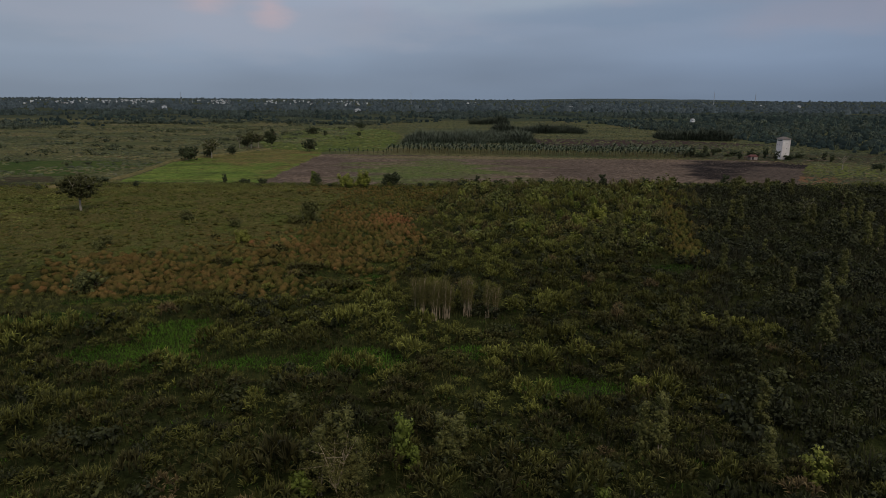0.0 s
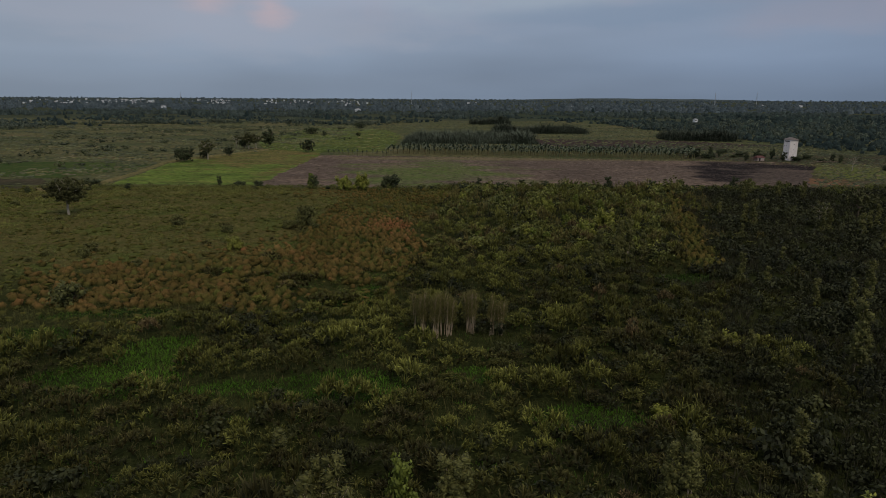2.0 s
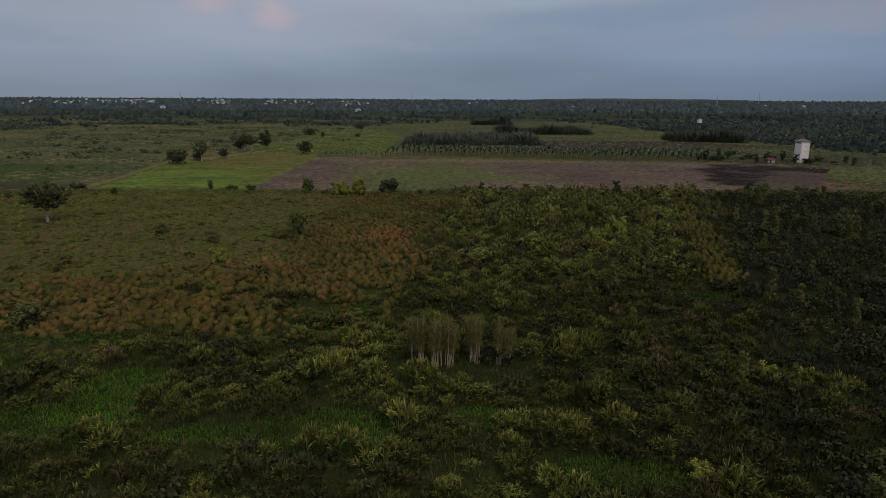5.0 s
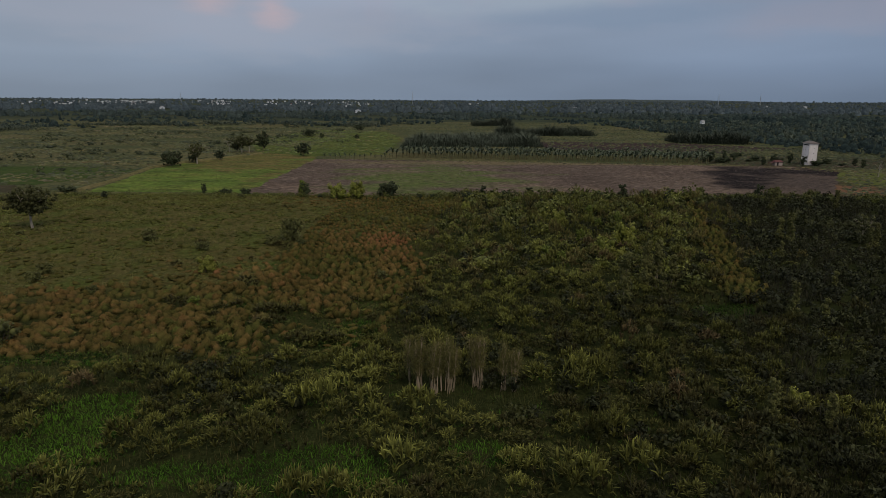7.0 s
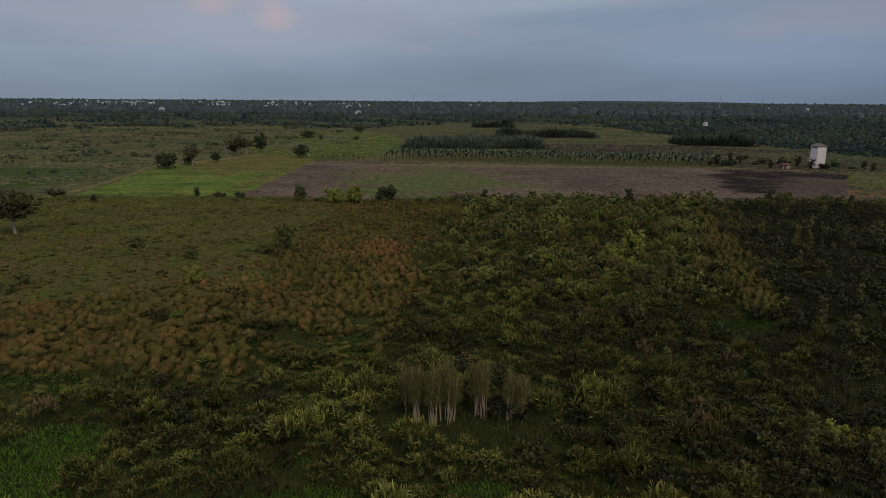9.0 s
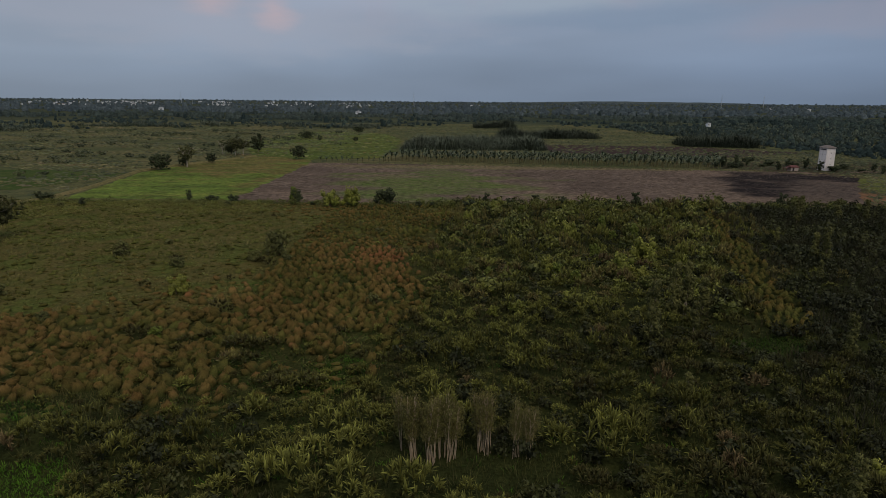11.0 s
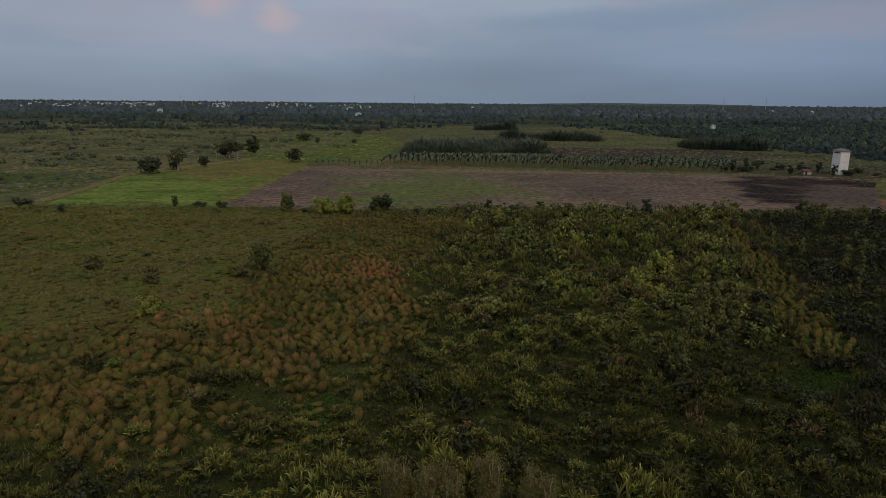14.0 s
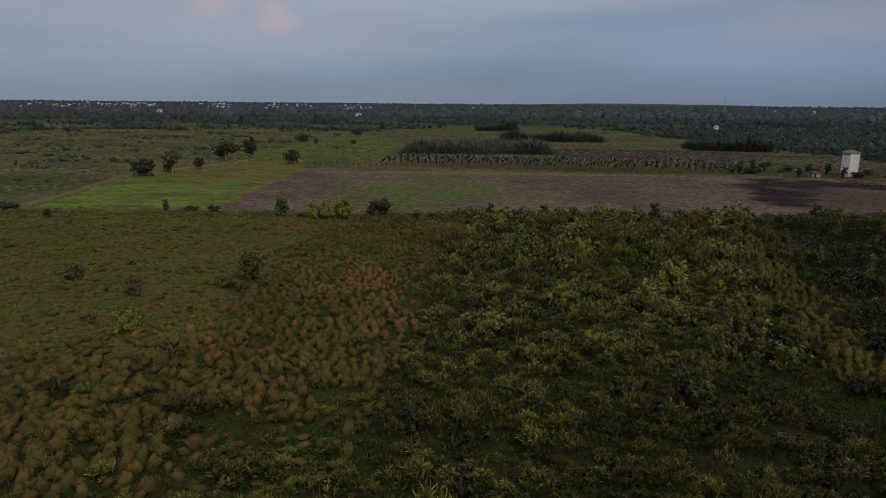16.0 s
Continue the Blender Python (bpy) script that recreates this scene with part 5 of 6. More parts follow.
def broad_tree(px, py, height, spread, trunk_h, label, seed, leaf=0.55, bark=None, clumps=60, per=26, leaves=None, limbs=6, flat=1.0, airy=False):
    """A spreading tree: forked trunk, limbs as parts, an uneven broad crown."""
    ob = tagged(new("tree"), label, "tree")
    r = np.random.default_rng(seed)
    rad = height * (0.012 if airy else 0.017 if clumps < 20 else 0.03)
    fork = np.array([r.uniform(-0.3, 0.3), r.uniform(-0.3, 0.3), trunk_h])
    bole = part("trunk", tube(wander((0, 0, -0.3), fork, 5, 0.06, seed), np.linspace(rad, rad * 0.7, 5), 8), bark or M_BARK, ob)
    ends = []
    for k in range(limbs):
        yaw = k * 6.28 / limbs + r.uniform(-0.3, 0.3)
        q = spread * r.uniform(0.45, 0.85) * (0.75 if airy else 1.0)
        e = np.array([q * math.cos(yaw), q * math.sin(yaw), trunk_h + (height - trunk_h) * (r.uniform(0.6, 0.95) if airy else r.uniform(0.35, 0.8))])
        pts = wander(fork, e, 5, height * 0.03, seed + k)
        tw = [tube(pts, np.linspace(rad * 0.55, rad * 0.14, 5), 6)]
        for j in range(3):
            a = pts[2 + j % 2]
            tw.append(tube(wander(a, a + np.array([r.normal(), r.normal(), abs(r.normal())]) * height * 0.13, 3, 0.05, seed + j), (rad * 0.22, rad * 0.14, rad * 0.05), 5))
        part("limb", joined(tw), bark or M_BARK, bole)
        ends.append(e)
    if clumps:
        hz = (height - trunk_h * 0.75) / 2
        clumps = int(clumps * 2.2)
        c = blob_centres(clumps, (spread * 0.86, spread * 0.86, hz * 0.9 * flat), trunk_h * 0.75 + 2 * hz * (1 - flat) * 0.85, seed, 0.3)
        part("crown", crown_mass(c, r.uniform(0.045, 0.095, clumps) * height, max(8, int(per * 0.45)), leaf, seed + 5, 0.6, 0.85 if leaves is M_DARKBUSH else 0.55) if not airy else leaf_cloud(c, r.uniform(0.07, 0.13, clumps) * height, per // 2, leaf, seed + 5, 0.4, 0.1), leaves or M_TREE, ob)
    ob.matrix_basis = pose(px, py, float(ground_z(px, py)), 0, 0, (seed * 53) % 360)
    return ob


broad_tree(-92.0, 157.2, 10.0, 5.4, 3.5, "broad dark tree with forked pale trunk standing alone in grass", 501, 0.30, M_DEAD, 150, 56, M_TREE, 7, 0.92)
broad_tree(-114.4, 284.5, 7.2, 5.6, 0.6, "low dense dark round tree at the rice field's edge", 502, 0.5, None, 80, 30, M_DARKBUSH)
broad_tree(-111.5, 300.0, 4.6, 2.6, 0.6, "dark bushy tree beside the rice field", 512, 0.5, None, 34, 40, M_DARKBUSH)
broad_tree(-108.0, 295.0, 9.6, 4.2, 4.2, "grey-green tree with white trunk by the rice field", 503, 0.6, M_DEAD, 34, 16)
broad_tree(-104.0, 312.0, 5.0, 3.0, 0.8, "dark bushy tree beside the white-trunked one", 513, 0.5, None, 36, 40, M_DARKBUSH)
broad_tree(-71.0, 334.0, 7.4, 5.0, 1.2, "rounded dark tree on the field corner", 504, 0.36, None, 60, 34, M_DARKBUSH)
broad_tree(-113.7, 354.0, 9.0, 3.0, 3.0, "bare whitish tree with few leaves", 505, 0.5, M_DEAD, 10, 8)
broad_tree(-110.5, 357.0, 7.0, 3.6, 0.8, "low dark bushy tree in a row", 506, 0.5, None, 34, 40, M_DARKBUSH)
broad_tree(-106.6, 352.0, 9.5, 4.0, 4.0, "tall pale-trunked tree with rounded crown", 507, 0.7, M_DEAD, 40, 20)
broad_tree(-102.7, 352.0, 8.5, 3.8, 4.0, "pale-trunked tree with thin crown", 508, 0.7, M_DEAD, 36, 18)
broad_tree(-101.0, 371.0, 10.5, 4.2, 1.5, "tall dark tree at the row's end", 509, 0.55, None, 50, 40, M_DARKBUSH)
broad_tree(-102.0, 493.0, 6.0, 7.5, 0.5, "low wide clump of dark trees in the green meadow", 521, 0.6, None, 70, 24, M_DARKBUSH)
broad_tree(-76.0, 574.0, 6.0, 6.5, 0.5, "low dark clump of trees at the far meadow", 522, 0.6, None, 60, 24, M_DARKBUSH)
broad_tree(-88.0, 470.0, 4.5, 2.4, 0.5, "small rounded dark tree in the green meadow", 523, 0.5, None, 24, 24, M_DARKBUSH)
broad_tree(-63.0, 462.0, 4.0, 2.2, 0.5, "small dark bushy tree in the green meadow", 524, 0.5, None, 22, 24, M_DARKBUSH)
broad_tree(161.7, 262.0, 7.5, 3.0, 2.5, "bare bleached dead tree by the tower yard", 510, 0.5, M_DEAD, 0)
broad_tree(-7.4, 38.8, 5.8, 2.9, 1.0, "wide pale-branched paperbark with feathery crown", 515, 0.17, M_PALEBARK, 44, 104, M_PAPERBARK, 8, 1.0, True)
broad_tree(85.0, 148.0, 6.5, 2.4, 2.0, "tall grey bare-branched tree in the thicket", 511, 0.5, M_DEAD, 14, 14)
broad_tree(101.0, 160.0, 8.0, 3.4, 2.0, "tall dark tree in the thicket", 514, 0.5, M_BARK, 40, 22)
# ---- the farmland beyond ----


def near_edge(x):
    """The near edge of the woods, from one side of the view to the other."""
    return np.interp(x, (-900, -420, -350, -288, -227, -160, -104, -60, 0, 60, 110, 180, 200, 226, 285), (560, 520, 510, 600, 655, 640, 615, 640, 760, 830, 800, 560, 420, 312, 250))


# banana rows
banana = tagged(new("banana_plant"), "broad-leaved banana plant in a planted row", "banana plant", "banana rows")
part("stem", tube(((0, 0, -0.1), (0.02, 0, 0.9), (0.05, 0.03, 1.9)), (0.14, 0.12, 0.08), 7), M_STEM, banana)
part("leaves", joined([(v + np.array([0.05, 0.03, 1.75]), f, t) for v, f, t in [ribbon_clump(12, 2.1, 0.16, (45, 88), (40, 105), 3, 600, 0.05)]]), M_BANANA, banana)
spots = []
for row in range(5):
    for k in range(56):
        u = k / 55
        px = -30 + 146 * u + r.uniform(-0.6, 0.6) + row * 2.2
        py = 331 - 22 * u + row * 5.5 + r.uniform(-0.8, 0.8)
        spots.append((px, py, r.uniform(1.25, 1.7), r.uniform(0.75, 1.0)))
for k in range(26):
    u = k / 25
    spots.append((-58 + 30 * u + r.uniform(-0.5, 0.5), 322 - 1.5 * u + 6 * (k % 2) + r.uniform(-0.8, 0.8), r.uniform(0.55, 0.85), r.uniform(0.9, 1.2)))
set_out(banana, spots)

# cane and nipa blocks
CANES = [ribbon_clump(30, 4.8, 0.09, (60, 89), (20, 75), 2, 620 + k, 1.4) for k in range(5)]


def cane_block(x0, x1, y0, y1, step, skew, scale, label, material):
    cx, cy = jitter_grid(x0, x1, y0, y1, step)
    cy = cy + skew * (cx - x0) / (x1 - x0)
    rim = np.minimum(1.0, 2.6 * (1 - np.maximum(np.abs(2 * (cx - x0) / (x1 - x0) - 1), np.abs(2 * (cy - y0 - skew * (cx - x0) / (x1 - x0)) / (y1 - y0) - 1)) ** 2)) + 0.3 * wave(cx, cy, 12, x0)
    ok = rim > 0.3
    rim = np.clip(rim, 0.4, 1.15)[ok]
    cx, cy = cx[ok], cy[ok]
    scatter("cane_block", CANES, cx, cy, np.zeros(len(cx)), scale * rng.uniform(0.6, 1.15, len(cx)) * rim * (1 + 0.2 * wave(cx, cy, 11, x0)), np.clip(0.5 + 0.3 * wave(cx, cy, 20, 1) + rng.normal(scale=0.2, size=len(cx)), 0, 1), material, label, "cane")


cane_block(-30, 58, 392, 452, 2.8, 4, 1.5, "block of tall grey-green cane with arching leaves", M_CANE)
cane_block(34, 112, 508, 540, 3.0, 4, 1.65, "tall strip of dark cane in the meadow", M_DARKCANE)
cane_block(22, 66, 668, 692, 3.4, 3, 2.0, "far strip of dark cane", M_DARKCANE)
cane_block(146, 194, 440, 472, 3.0, -14, 1.9, "patch of dark cane beside the wood", M_DARKCANE)

# rough grass and low growth on the pasture
x, y = jitter_grid(-420, -58, 207, 640, 3.0)
ok = (x < np.interp(y, (207, 232, 278, 305, 347, 362, 640), (-111, -114, -120, -114, -96, -84, -60))) & (wave(x, y, 24, 0.7) + rng.normal(scale=0.35, size=len(x)) > -0.1) & (np.abs(x) < 0.74 * y)
x, y = x[ok], y[ok]
TUFT = [dome(r.uniform(0.8, 1.7), r.uniform(0.25, 0.5), 640 + k, 5, 2) for k in range(8)]
scatter("pasture_growth", TUFT, x, y, np.zeros(len(x)), rng.uniform(0.7, 1.5, len(x)), np.clip(0.42 + 0.3 * wave(x, y * 2, 40, 2.0) + 0.25 * wave(x, y * 2, 14, 1.0) + rng.normal(scale=0.12, size=len(x)), 0, 1), M_ROUGH, "rough tufted growth over the olive pasture", "grass")
x, y = jitter_grid(-110, 260, 330, 760, 4.2)
ok = ((y > 455) | (x > 60)) & ((x > -32) | (y > 560)) & ((x > 0) | (x > np.interp(y, (330, 356, 420, 760), (-60, -64, -112, -112)))) & (y < near_edge(x))
x, y = x[ok], y[ok]
scatter("meadow_growth", TUFT, x, y, np.zeros(len(x)), rng.uniform(0.6, 1.3, len(x)), np.clip(0.35 + 0.3 * wave(x, y * 2, 30, 1.0) + rng.normal(scale=0.12, size=len(x)), 0, 0.8), M_ROUGH, "low tufts of grass over the far meadow", "grass")
x, y = jitter_grid(-66, 240, 206, 320, 2.6)
ok = (np.abs(y - np.interp(x, (-66, 134, 160, 240), (322, 300, 276, 276))) < 4) | ((x > 116) & (y < 296) & (y > 206) & (x > np.interp(y, (206, 221, 249, 281, 300), (118, 123, 140, 160, 144))))
x, y = x[ok], y[ok]
scatter("verge_grass", TUFT, x, y, np.zeros(len(x)), rng.uniform(0.4, 0.9, len(x)), rng.uniform(0.2, 1.0, len(x)), M_ROUGH, "straw-coloured grass along the field verge", "grass")
STUBBLE_LOW = [ribbon_clump(5, 0.9, 0.15, (5, 30), (0, 40), 1, 655 + k, 0.7) for k in range(4)]
x, y = jitter_grid(-140, -60, 206, 356, 1.5)
ok = (x > np.interp(y, (206, 232, 278, 305, 347, 362), (-107, -111, -117, -111, -92, -78))) & (x < np.interp(y, (206, 320, 362), (-62, -62, -78))) & (wave(x, y, 9, 4.0) > -0.3)
x, y = x[ok], y[ok]
scatter("rice_growth", STUBBLE_LOW, x, y, np.zeros(len(x)) + 0.05, rng.uniform(0.4, 0.8, len(x)), np.clip(0.35 + 0.3 * wave(x, y, 16, 2.0) + 0.7 * np.exp(-((x + 88) / 15) ** 2 - ((y - 318) / 34) ** 2) + rng.normal(scale=0.2, size=len(x)), 0, 1), M_RICEGROW, "bright green young rice tufts", "rice")

x, y = jitter_grid(-64, 160, 207, 312, 1.6)
ok = (x > -62) & (x < np.interp(y, (207, 221, 249, 281, 298, 312), (114, 120, 137, 155, 134, 60))) & (wave(x, y * 2.5, 12, 0.3) + rng.normal(scale=0.4, size=len(x)) > -0.15)
x, y = x[ok], y[ok]
burn = np.exp(-((x - 120) / 30) ** 4 - ((y - 244) / 34) ** 4)
STUBBLE = [ribbon_clump(5, 0.8, 0.14, (0, 16), (0, 25), 1, 650 + k, 0.6) for k in range(4)]
scatter("field_stubble", STUBBLE, x, y, np.zeros(len(x)) + 0.06, rng.uniform(0.6, 1.3, len(x)), np.clip(rng.uniform(0, 1, len(x)) ** 1.4 - 0.7 * burn, 0, 1), M_STRAW, "dry stubble and clods over the bare field", "stubble")

x, y = jitter_grid(-128, -32, 345, 590, 3.4)
ok = (x > np.interp(y, (345, 352, 420, 480, 590), (-84, -100, -120, -128, -112))) & (x < np.interp(y, (345, 480, 560, 590), (-32, -34, -52, -80))) & (wave(x, y * 2, 22, 1.2) > -0.4)
x, y = x[ok], y[ok]
scatter("meadow_tufts", TUFT, x, y, np.zeros(len(x)) + 0.05, rng.uniform(0.4, 1.2, len(x)), np.clip(0.35 + 0.4 * wave(x, y * 2, 18, 2.0) + rng.normal(scale=0.2, size=len(x)), 0, 1), M_RICEGROW, "uneven tufts of bright meadow grass", "grass")

# dark bushes dotted over the pasture
FIELD_BUSH = [joined([(v * 2.1, f, t) for v, f, t in [bushlet(660 + k, 5, 9, 0.36, 1.1)]]) for k in range(5)]
gx = np.concatenate([rng.uniform(-400, -128, 105), rng.uniform(-130, -40, 10), rng.uniform(60, 240, 10)])
gy = np.concatenate([rng.uniform(240, 630, 105), rng.uniform(430, 610, 10), rng.uniform(400, 640, 10)])
many = rng.integers(2, 9, len(gx))
x = np.repeat(gx, many) + rng.normal(scale=6.0, size=many.sum())
y = np.repeat(gy, many) + rng.normal(scale=3.5, size=many.sum())
size = 0.5 + 1.0 * rng.uniform(0, 1, len(x)) ** 1.4
scatter("pasture_bush", FIELD_BUSH, x, y, np.zeros(len(x)), size, rng.uniform(0.0, 1.0, len(x)), M_FIELDBUSH, "dark bushes scattered over the pasture", "bushes", tall=rng.uniform(0.45, 0.85, len(x)))

# low scrub round the tower yard
x, y = rng.uniform(108, 250, 150), rng.uniform(285, 400, 150)
ok = (np.hypot(x - 160, y - 306) > 7) & (np.hypot(x - 144, y - 303) > 6) & (y > 312 - 0.55 * np.clip(x - 165, 0, 60))
x, y = x[ok], y[ok]
scatter("yard_scrub", FIELD_BUSH, x, y, np.zeros(len(x)), rng.uniform(0.25, 0.75, len(x)), rng.uniform(0.2, 1.0, len(x)), M_FIELDBUSH, "low dark scrub behind the tower yard", "bushes", tall=rng.uniform(0.5, 0.9, len(x)))
x, y = jitter_grid(108, 250, 208, 400, 2.8)
ok = (x > np.interp(y, (208, 221, 249, 281, 298, 312, 400), (119, 124, 141, 162, 152, 112, 108))) & (np.hypot(x - 160, y - 306) > 5)
x, y = x[ok], y[ok]
scatter("yard_grass", TUFT, x, y, np.zeros(len(x)) + 0.04, rng.uniform(0.4, 0.9, len(x)), np.clip(0.12 + 0.35 * wave(x, y, 18, 2.0) + 0.35 * np.exp(-((x - 165) / 25) ** 2 - ((y - 262) / 26) ** 2) + rng.normal(scale=0.12, size=len(x)), 0, 1), M_ROUGH, "rough mixed grass of the tower yard", "grass")

# woods: nearer grove and belts of broadleaf trees and palms, then thinning detail to the horizon
def canopy(seed, lumps, leaves):
    """A far tree: a few uneven rounded lumps of foliage with loose leaves at the rim."""
    r = np.random.default_rng(seed)
    pieces = []
    for k in range(lumps):
        q, a = (1.25 * math.sqrt(k / lumps), k * 2.4)
        v, f, t = dome(r.uniform(1.3, 2.0), r.uniform(2.4, 3.4), seed + k, 7 if leaves else 6, 3 if leaves else 2)
        v = v * (1 + 0.22 * wave(v[:, :1] + v[:, 2:], v[:, 1:2], 1.6, k)) + np.array([q * math.cos(a), q * math.sin(a), 0.3 + 0.6 * r.uniform() * (k > 0)])
        pieces.append((v, f, np.clip(v[:, 2] / 3.6, 0, 1)))
    if leaves:
        pieces.append(leaf_cloud(blob_centres(6, (2.1, 2.1, 1.7), 0.4, seed, 0.85), np.full(6, 0.6), leaves, 0.7, seed + 5, 0.6))
    return joined(pieces)


CROWN = [canopy(680 + 7 * k, 1, 1) for k in range(6)]
CROWN_NEAR = [canopy(780 + 7 * k, 2, 3) for k in range(6)]
PALM = []
for k in range(3):
    v, f, t = ribbon_clump(16, 3.0, 0.2, (10, 80), (50, 110), 2, 700 + k, 0.1)
    PALM.append(joined([(v + np.array([0.3, 0.1, 6.0]), f, t), tube(((0, 0, -0.2), (0.1, 0, 3.0), (0.3, 0.1, 6.1)), (0.2, 0.15, 0.12), 5)]))
NIPA = [ribbon_clump(18, 5.0, 0.16, (55, 88), (20, 70), 2, 710 + k, 1.2) for k in range(3)]
SIMPLE = [canopy(720 + 7 * k, 1, 0) for k in range(6)]


def wood(x0, x1, y0, y1, step, inside, templates, scale, material, label, name="wood"):
    wx, wy = jitter_grid(x0, x1, y0, y1, step)
    ok = inside(wx, wy) & (rng.uniform(size=len(wx)) < np.clip(0.22 + (wy - near_edge(wx)) / 110 + 0.5 * wave(wx, wy, 25, 3.0), 0.1, 1)) & (np.abs(wx) < 0.715 * (wy + 5) + 10)
    wx, wy = wx[ok], wy[ok]
    scatter(name, templates, wx, wy, np.zeros(len(wx)), scale * np.clip(np.exp(rng.normal(scale=0.3, size=len(wx))), 0.45, 1.8), np.clip(0.5 + 0.35 * wave(wx, wy, 60, 1.3) + rng.normal(scale=0.22, size=len(wx)), 0, 1), material, label, "woods", tall=rng.uniform(0.5, 0.85, len(wx)) if templates[0] is not PALM[0] else 1.0)


def rim(x, y):
    return y > near_edge(x) + 14 * wave(x, y, 30, 0.5)


wood(170, 460, 380, 760, 7.5, lambda a, b: rim(a, b) & (b > near_edge(a) + 100), CROWN, 1.15, M_WOOD, "dense dark green grove of mixed trees")
wood(170, 460, 230, 760, 5.0, lambda a, b: rim(a, b) & (b < near_edge(a) + 104) & (wave(a, b, 22, 0.8) > -0.7), CROWN_NEAR, 0.85, M_WOOD, "dense dark green grove of mixed trees")
wood(175, 420, 240, 700, 11.0, lambda a, b: rim(a, b), PALM + NIPA, 0.85, M_CANE, "palms rising from the dark grove", "palm_grove")
wood(-460, 190, 500, 900, 8.0, lambda a, b: rim(a, b) & (wave(a, b, 45, 2.8) + 0.5 * wave(a, b, 17, 1.0) > 0.12), CROWN, 1.0, M_WOOD, "belt of dark trees beyond the pasture")
wood(-460, 190, 500, 720, 6.0, lambda a, b: rim(a, b) & (b < near_edge(a) + 150) & (wave(a, b, 50, 3.9) > -0.1), NIPA, 1.0, M_CANE, "grey-green palm fronds along the wood's edge", "palm_grove")
wood(300, 760, 380, 1000, 10.0, lambda a, b: (a > 455) | (b > 755), CROWN, 1.4, M_WOOD, "dark green woods")
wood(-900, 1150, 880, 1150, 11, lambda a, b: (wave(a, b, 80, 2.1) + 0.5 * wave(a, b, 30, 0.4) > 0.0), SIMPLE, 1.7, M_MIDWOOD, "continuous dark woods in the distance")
wood(-1150, 1150, 1150, 1560, 17, lambda a, b: (wave(a, b, 80, 2.1) + 0.5 * wave(a, b, 30, 0.4) > -0.05), SIMPLE, 2.6, M_HAZEWOOD, "distant woods tinted grey-green for haze")
wood(-1900, 1900, 1500, 2600, 27, lambda a, b: (wave(a, b, 150, 5.1) + 0.4 * wave(a, b, 50, 1.1) > -0.1), SIMPLE, 2.4, M_HAZEWOOD, "distant woods tinted blue-green for haze")
wood(-3400, 3400, 2600, 4800, 60, lambda a, b: wave(a, b, 260, 4.1) > -0.5, SIMPLE, 2.6, M_HAZEWOOD, "distant woods tinted blue-green for haze")

# single tall trees that stand out of the woods
ex, ey = rng.uniform(-0.7, 0.7, 80), rng.uniform(640, 1500, 80)
ex = ex * ey
ok = ey > near_edge(ex) + 15
ex, ey = ex[ok], ey[ok]
scatter("emergent_trees", CROWN, ex, ey, np.zeros(len(ex)) + 1.0, rng.uniform(0.9, 1.5, len(ex)), rng.uniform(0, 0.7, len(ex)), M_WOOD, "tall dark trees rising out of the woods", "trees", tall=rng.uniform(1.1, 1.7, len(ex)))

# a far low ridge
hx = np.linspace(-500, 3200, 90)
hz = 16 * np.clip(np.exp(-((hx - 1150) / 620) ** 2) + 0.5 * np.exp(-((hx - 1900) / 400) ** 2), 0, 2) + 1.5 * wave(hx, hx * 0, 90, 1.0)
ridge_v = np.concatenate([np.stack([hx, np.full(90, 4500.0), np.full(90, -1.0)], 1), np.stack([hx, np.full(90, 4700.0), hz], 1), np.stack([hx, np.full(90, 4900.0), np.full(90, -1.0)], 1)])
i = np.arange(89)
ridge_f = np.concatenate([np.stack([i, i + 1, i + 91, i + 90], 1), np.stack([i + 90, i + 91, i + 181, i + 180], 1)])
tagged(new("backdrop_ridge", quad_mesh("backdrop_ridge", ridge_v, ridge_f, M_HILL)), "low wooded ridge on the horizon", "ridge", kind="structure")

# ---- buildings ----


def hip_roof(cx, cy, z, wx, wy, h, over=0.35, ridge=0.25):
    x, y = wx / 2 + over, wy / 2 + over
    a, b = (x * ridge, 0) if wx > wy else (0, y * ridge)
    v = np.array([(cx - x, cy - y, z), (cx + x, cy - y, z), (cx + x, cy + y, z), (cx - x, cy + y, z), (cx - x, cy - y, z - 0.14), (cx + x, cy - y, z - 0.14), (cx + x, cy + y, z - 0.14), (cx - x, cy + y, z - 0.14),
                  (cx - a, cy - b, z + h), (cx + a + 0.01, cy - b, z + h), (cx + a + 0.01, cy + b + 0.01, z + h), (cx - a, cy + b + 0.01, z + h)])
    f = np.array([(4, 5, 1, 0), (5, 6, 2, 1), (6, 7, 3, 2), (7, 4, 0, 3), (0, 1, 9, 8), (1, 2, 10, 9), (2, 3, 11, 10), (3, 0, 8, 11), (8, 9, 10, 11), (7, 6, 5, 4)])
    return v, f, np.zeros(12)


tower = tagged(new("tower_house"), "tall narrow white bird-house tower with hipped grey roof", "tower")
part("wall", box(0, 0, -0.2, 3.7, 5.6, 9.7), M_WALL, tower, "whitewashed stained wall", flat=True)
part("roof", hip_roof(0, 0, 9.6, 3.7, 5.6, 1.0, 0.42, 0.45), M_TOWERROOF, tower, "weathered grey-brown metal roof", flat=True)
for k in range(3):
    part("ledge", box(0, 0, 2.3 * (k + 1) - 0.1, 3.78, 5.68, 0.07), M_WALL, tower, flat=True)
for k in range(3):
    for j in (-1.8, 0, 1.8):
        part("vent", box(-1.85, j, 2.0 + 2.3 * k, 0.10, 0.28, 0.22), M_DARKHOLE, tower, "small dark vent hole", flat=True)
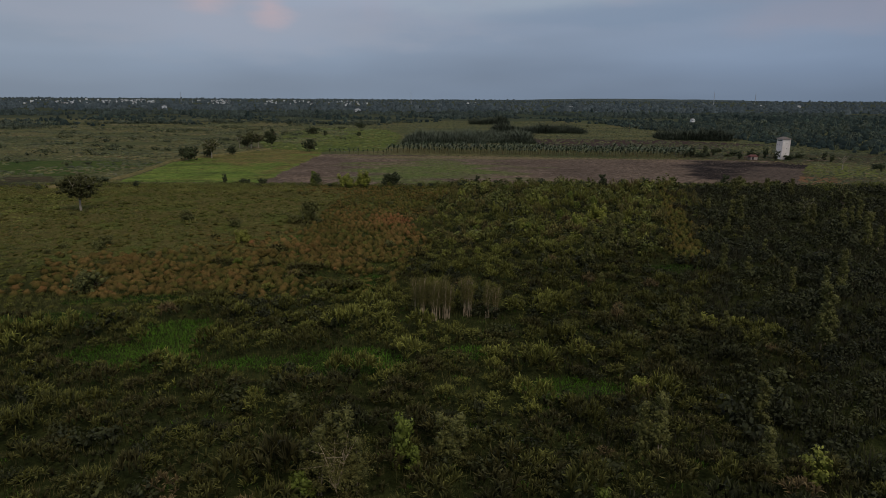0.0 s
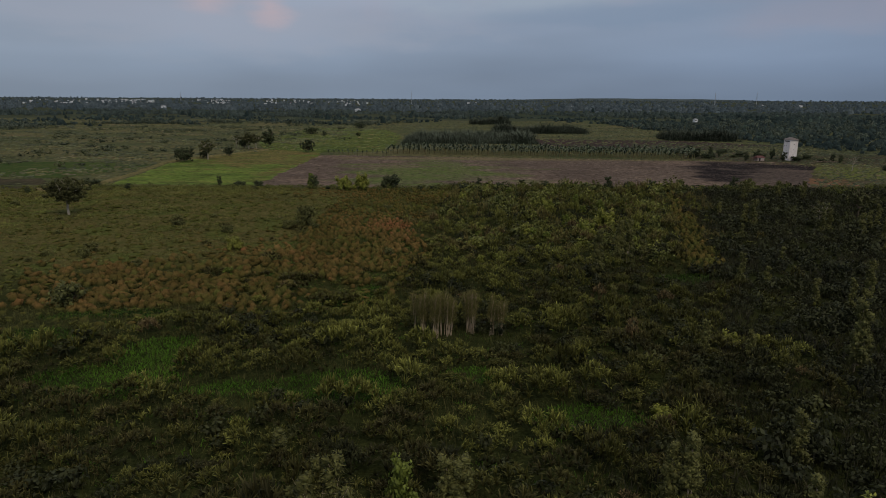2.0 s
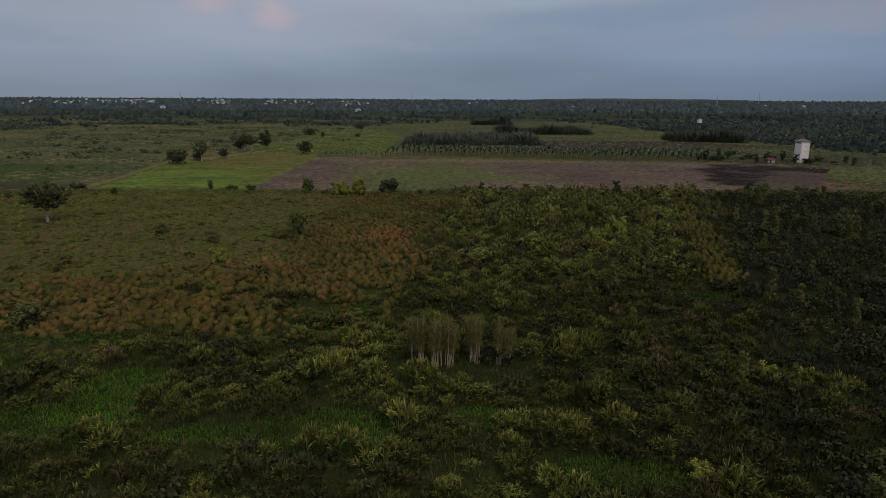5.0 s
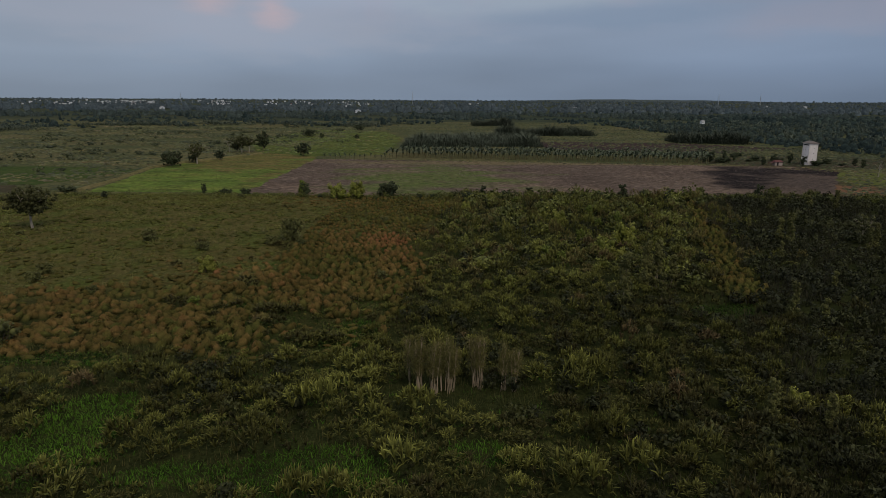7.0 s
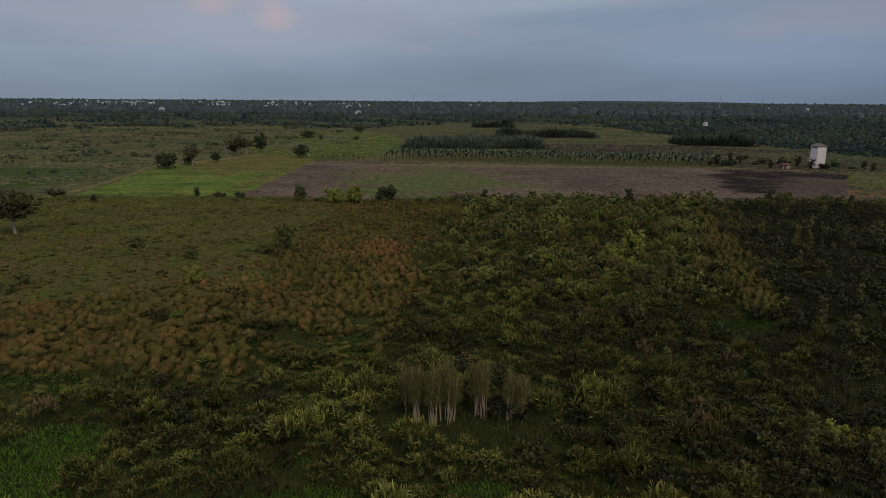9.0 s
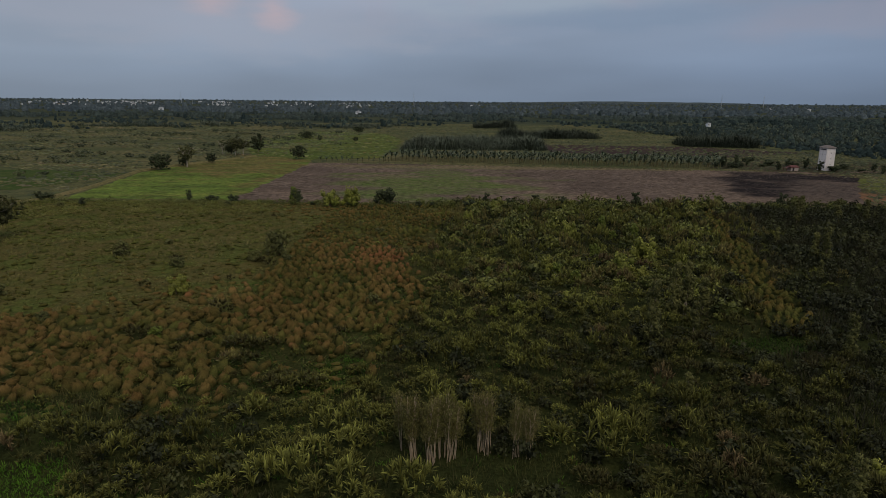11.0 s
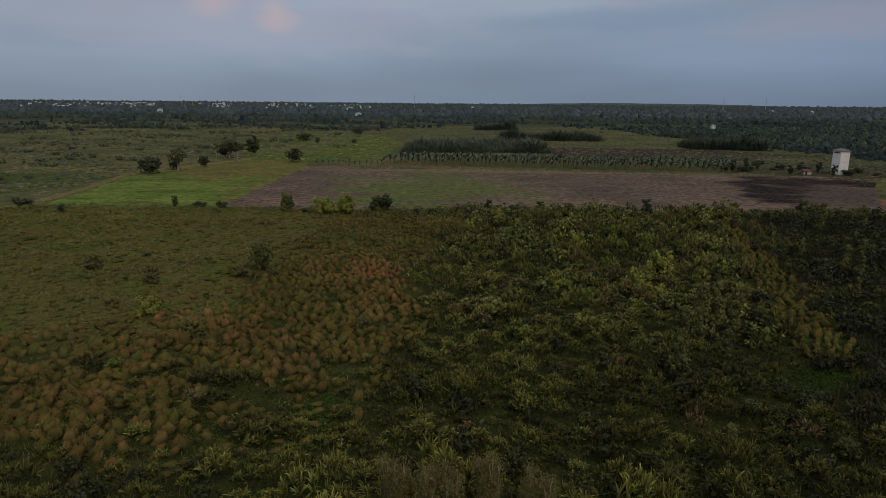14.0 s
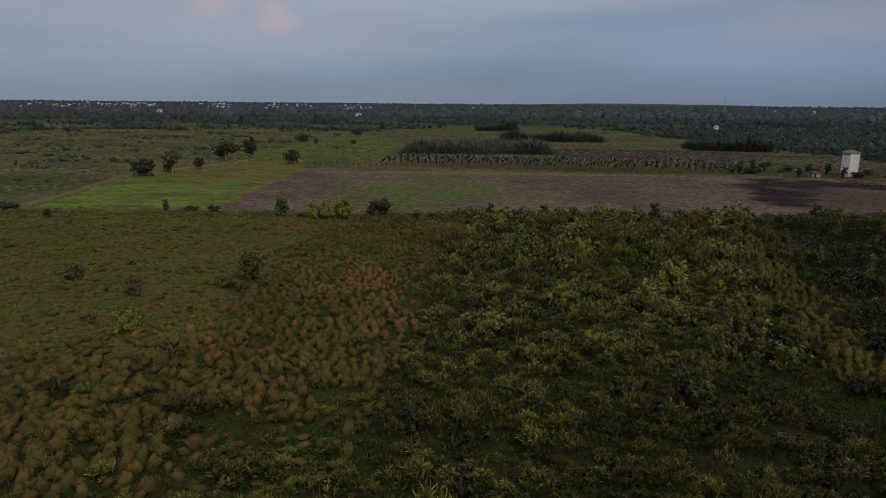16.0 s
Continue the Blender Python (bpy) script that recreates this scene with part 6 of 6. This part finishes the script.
for z in (2.6, 5.0, 7.3):
    part("window", box(0.2, -2.8, z, 0.3, 0.10, 0.26), M_DARKHOLE, tower, "small dark square opening", flat=True)
# A thin dark box along the top of the side wall.
part("opening", box(-1.85, 0, 8.6, 0.10, 4.4, 0.45), M_DARKHOLE, tower, "long dark band under the eaves", flat=True)
part("door", box(0.6, -2.8, 0, 0.9, 0.10, 2.0), M_HUTWALL, tower, "faded door", flat=True)
tower.matrix_basis = pose(160.2, 308.0, 0.0, 0, 0, 0)

hut = tagged(new("hut"), "small field hut with rusty red roof", "hut")
part("wall", box(0, 0, -0.1, 3.4, 2.6, 1.7), M_HUTWALL, hut, flat=True)
part("roof", hip_roof(0, 0, 1.65, 3.4, 2.6, 0.8, 0.3, 0.7), M_ROOFRED, hut, "rusty red roof", flat=True)
part("door", box(-0.6, -1.3, 0, 0.8, 0.08, 1.5), M_DARKHOLE, hut, flat=True)
part("lean_to", joined([box(-2.6, 0.3, 1.3, 1.8, 2.4, 0.08), box(-3.3, -0.7, -0.1, 0.1, 0.1, 1.4), box(-3.3, 1.3, -0.1, 0.1, 0.1, 1.4)]), M_ROOFRED, hut, flat=True)
hut.matrix_basis = pose(144.4, 304.0, 0.0, 0, 0, 8)
fallen = tagged(new("fallen_branch"), "dark fallen dead branch lying on the grass", "branch")
part("bough", tube(wander((-6.5, 0, 0.15), (6.0, 0.6, 0.9), 7, 0.25, 31), np.linspace(0.28, 0.1, 7), 6), M_BARK, fallen)
for k, (ax, bx, bz) in enumerate(((-2.0, 0.5, 2.1), (1.0, 4.2, 2.6), (3.0, 5.5, 1.9), (-4.0, -5.5, 1.4))):
    part("limb", tube(wander((ax, 0.1, 0.4), (bx, r.uniform(-1.2, 1.2), bz), 4, 0.12, 40 + k), (0.14, 0.11, 0.07, 0.03), 5), M_BARK, fallen)
fallen.matrix_basis = pose(169.5, 294.5, 0.0, 0, 0, -8)

pole = tagged(new("utility_pole"), "thin grey utility pole standing in the meadow", "pole")
part("post", tube(((0, 0, -0.3), (0.03, 0, 3.5), (0.05, 0, 7.0)), (0.16, 0.14, 0.11), 8), M_BARK, pole)
part("crossarm", box(0.05, 0, 6.3, 1.4, 0.12, 0.12), M_BARK, pole, flat=True)
pole.matrix_basis = pose(150.0, 536.0, 0.0, 0, 0, 20)

yard = [(118, 318), (123, 322), (129, 319), (134, 324), (139, 320), (148, 316), (152, 319), (154.8, 302.0), (161.6, 303.6), (138.6, 305.0), (170.0, 312.0), (176.0, 300.0)] + [(r.uniform(112, 158), r.uniform(314, 350)) for k in range(18)] + [(r.uniform(170, 215), r.uniform(255, 300)) for k in range(12)]
for k, (px, py) in enumerate(yard):
    q = r.uniform(0.8, 1.6)
    copy_thing(DARK[k % 2], pose(px, py, 0, 0, 0, 70 * k) @ Matrix.Diagonal((q, q, q * 0.9, 1)))


def house_kind(wx, wy, h, wall, roof, label, flat=False):
    ob = tagged(new("house"), label, "house", "far town")
    part("wall", box(0, 0, -0.5, wx, wy, h + 0.5), wall, ob, flat=True)
    part("roof", box(0, 0, h, wx + 0.6, wy + 0.6, 0.5) if flat else hip_roof(0, 0, h, wx, wy, h * 0.3, 0.4), roof, ob, flat=True)
    for k in range(int(wx / 3)):
        for j in range(max(1, int(h / 3.4))):
            part("window", box(-wx / 2 + 1.5 + 3 * k, -wy / 2, 1.2 + 3.2 * j, 1.4, 0.16, 1.3), M_DARKHOLE, ob, flat=True)
    return ob


HOUSES = [house_kind(9, 9, 7, M_TOWNWALL, M_ROOFGREY, "white two-storey house with grey roof in the far town"),
          house_kind(14, 10, 9, M_TOWNWALL, M_TOWNWALL, "white flat-roofed block in the far town", True),
          house_kind(8, 12, 5, M_TOWNWALL, M_ROOFRED, "white house with red roof in the far town"),
          house_kind(26, 12, 9, M_TOWNWALL, M_TOWNWALL, "long white flat-roofed building in the far town", True)]
town = [[], [], [], []]
for k in range(290):
    py = r.uniform(1900, 3400)
    lo, hi = ((-0.61, -0.44), (-0.61, -0.44), (-0.66, -0.3), (-0.365, -0.33), (-0.28, -0.2), (-0.18, -0.12), (-0.52, -0.47))[int(r.integers(0, 7))]
    px = r.uniform(lo, hi) * py
    town[int(r.choice(4, p=(0.42, 0.3, 0.16, 0.12)))].append((px, py, r.uniform(0.28, 0.62), r.uniform(0.8, 1.4)))
for px, py in ((-505, 2400), (70, 2250), (95, 2250), (-260, 1700), (-560, 1300), (900, 1900), (1010, 1900), (-150, 1100)):
    town[0].append((px, py, 0.8, 1.1))
for ob, spots in zip(HOUSES, town):
    for k, (px, py, sc, tl) in enumerate(spots):
        m = pose(px, py, 0, 0, 0, r.uniform(-25, 25)) @ Matrix.Diagonal((sc, sc, sc * tl, 1))
        if k:
            copy_thing(ob, m)
    px, py, sc, tl = spots[0]
    ob.matrix_basis = pose(px, py, 0) @ Matrix.Diagonal((sc, sc, sc * tl, 1))
farm = house_kind(7, 6, 3.6, M_TOWNWALL, M_ROOFGREY, "small white farmhouse among dark trees")
farm.matrix_basis = pose(262, 700, 3.0, 0, 0, 20) @ Matrix.Diagonal((0.55, 0.55, 0.8, 1))
farm2 = house_kind(8, 6, 6, M_TOWNWALL, M_ROOFGREY, "small white house in the distant woods")
farm2.matrix_basis = pose(285, 1520, 0, 0, 0, -15)


def mast_kind(h, label):
    ob = tagged(new("radio_mast"), label, "mast")
    legs = []
    for k in range(3):
        b = 2.094 * k
        legs.append(tube(((1.6 * math.cos(b), 1.6 * math.sin(b), 0), (0.5 * math.cos(b), 0.5 * math.sin(b), h)), (0.22, 0.16), 4))
    for k, leg in enumerate(legs):
        part("leg", leg, M_MAST, ob)
    rungs = []
    for j in range(int(h / 3)):
        q = 1.6 - 1.1 * (3 * j) / h
        for k in range(3):
            a, b = 2.094 * k, 2.094 * (k + 1)
            rungs.append(tube(((q * math.cos(a), q * math.sin(a), 3 * j), (q * math.cos(b), q * math.sin(b), 3 * j + 3)), (0.18, 0.18), 3))
    part("bracing", joined(rungs), M_MAST, ob)
    part("antenna", tube(((0, 0, h), (0, 0, h + 6)), (0.3, 0.2), 4), M_MAST, ob)
    return ob


mast = mast_kind(40, "thin grey lattice radio mast on the skyline")
mast.matrix_basis = pose(-124, 2250, 0)
for px, py, sc in ((-950, 2350, 0.9), (905, 2250, 1.0), (1045, 2250, 1.0), (-910, 2350, 0.55)):
    copy_thing(mast, pose(px, py, 0) @ Matrix.Diagonal((sc, sc, sc, 1)))
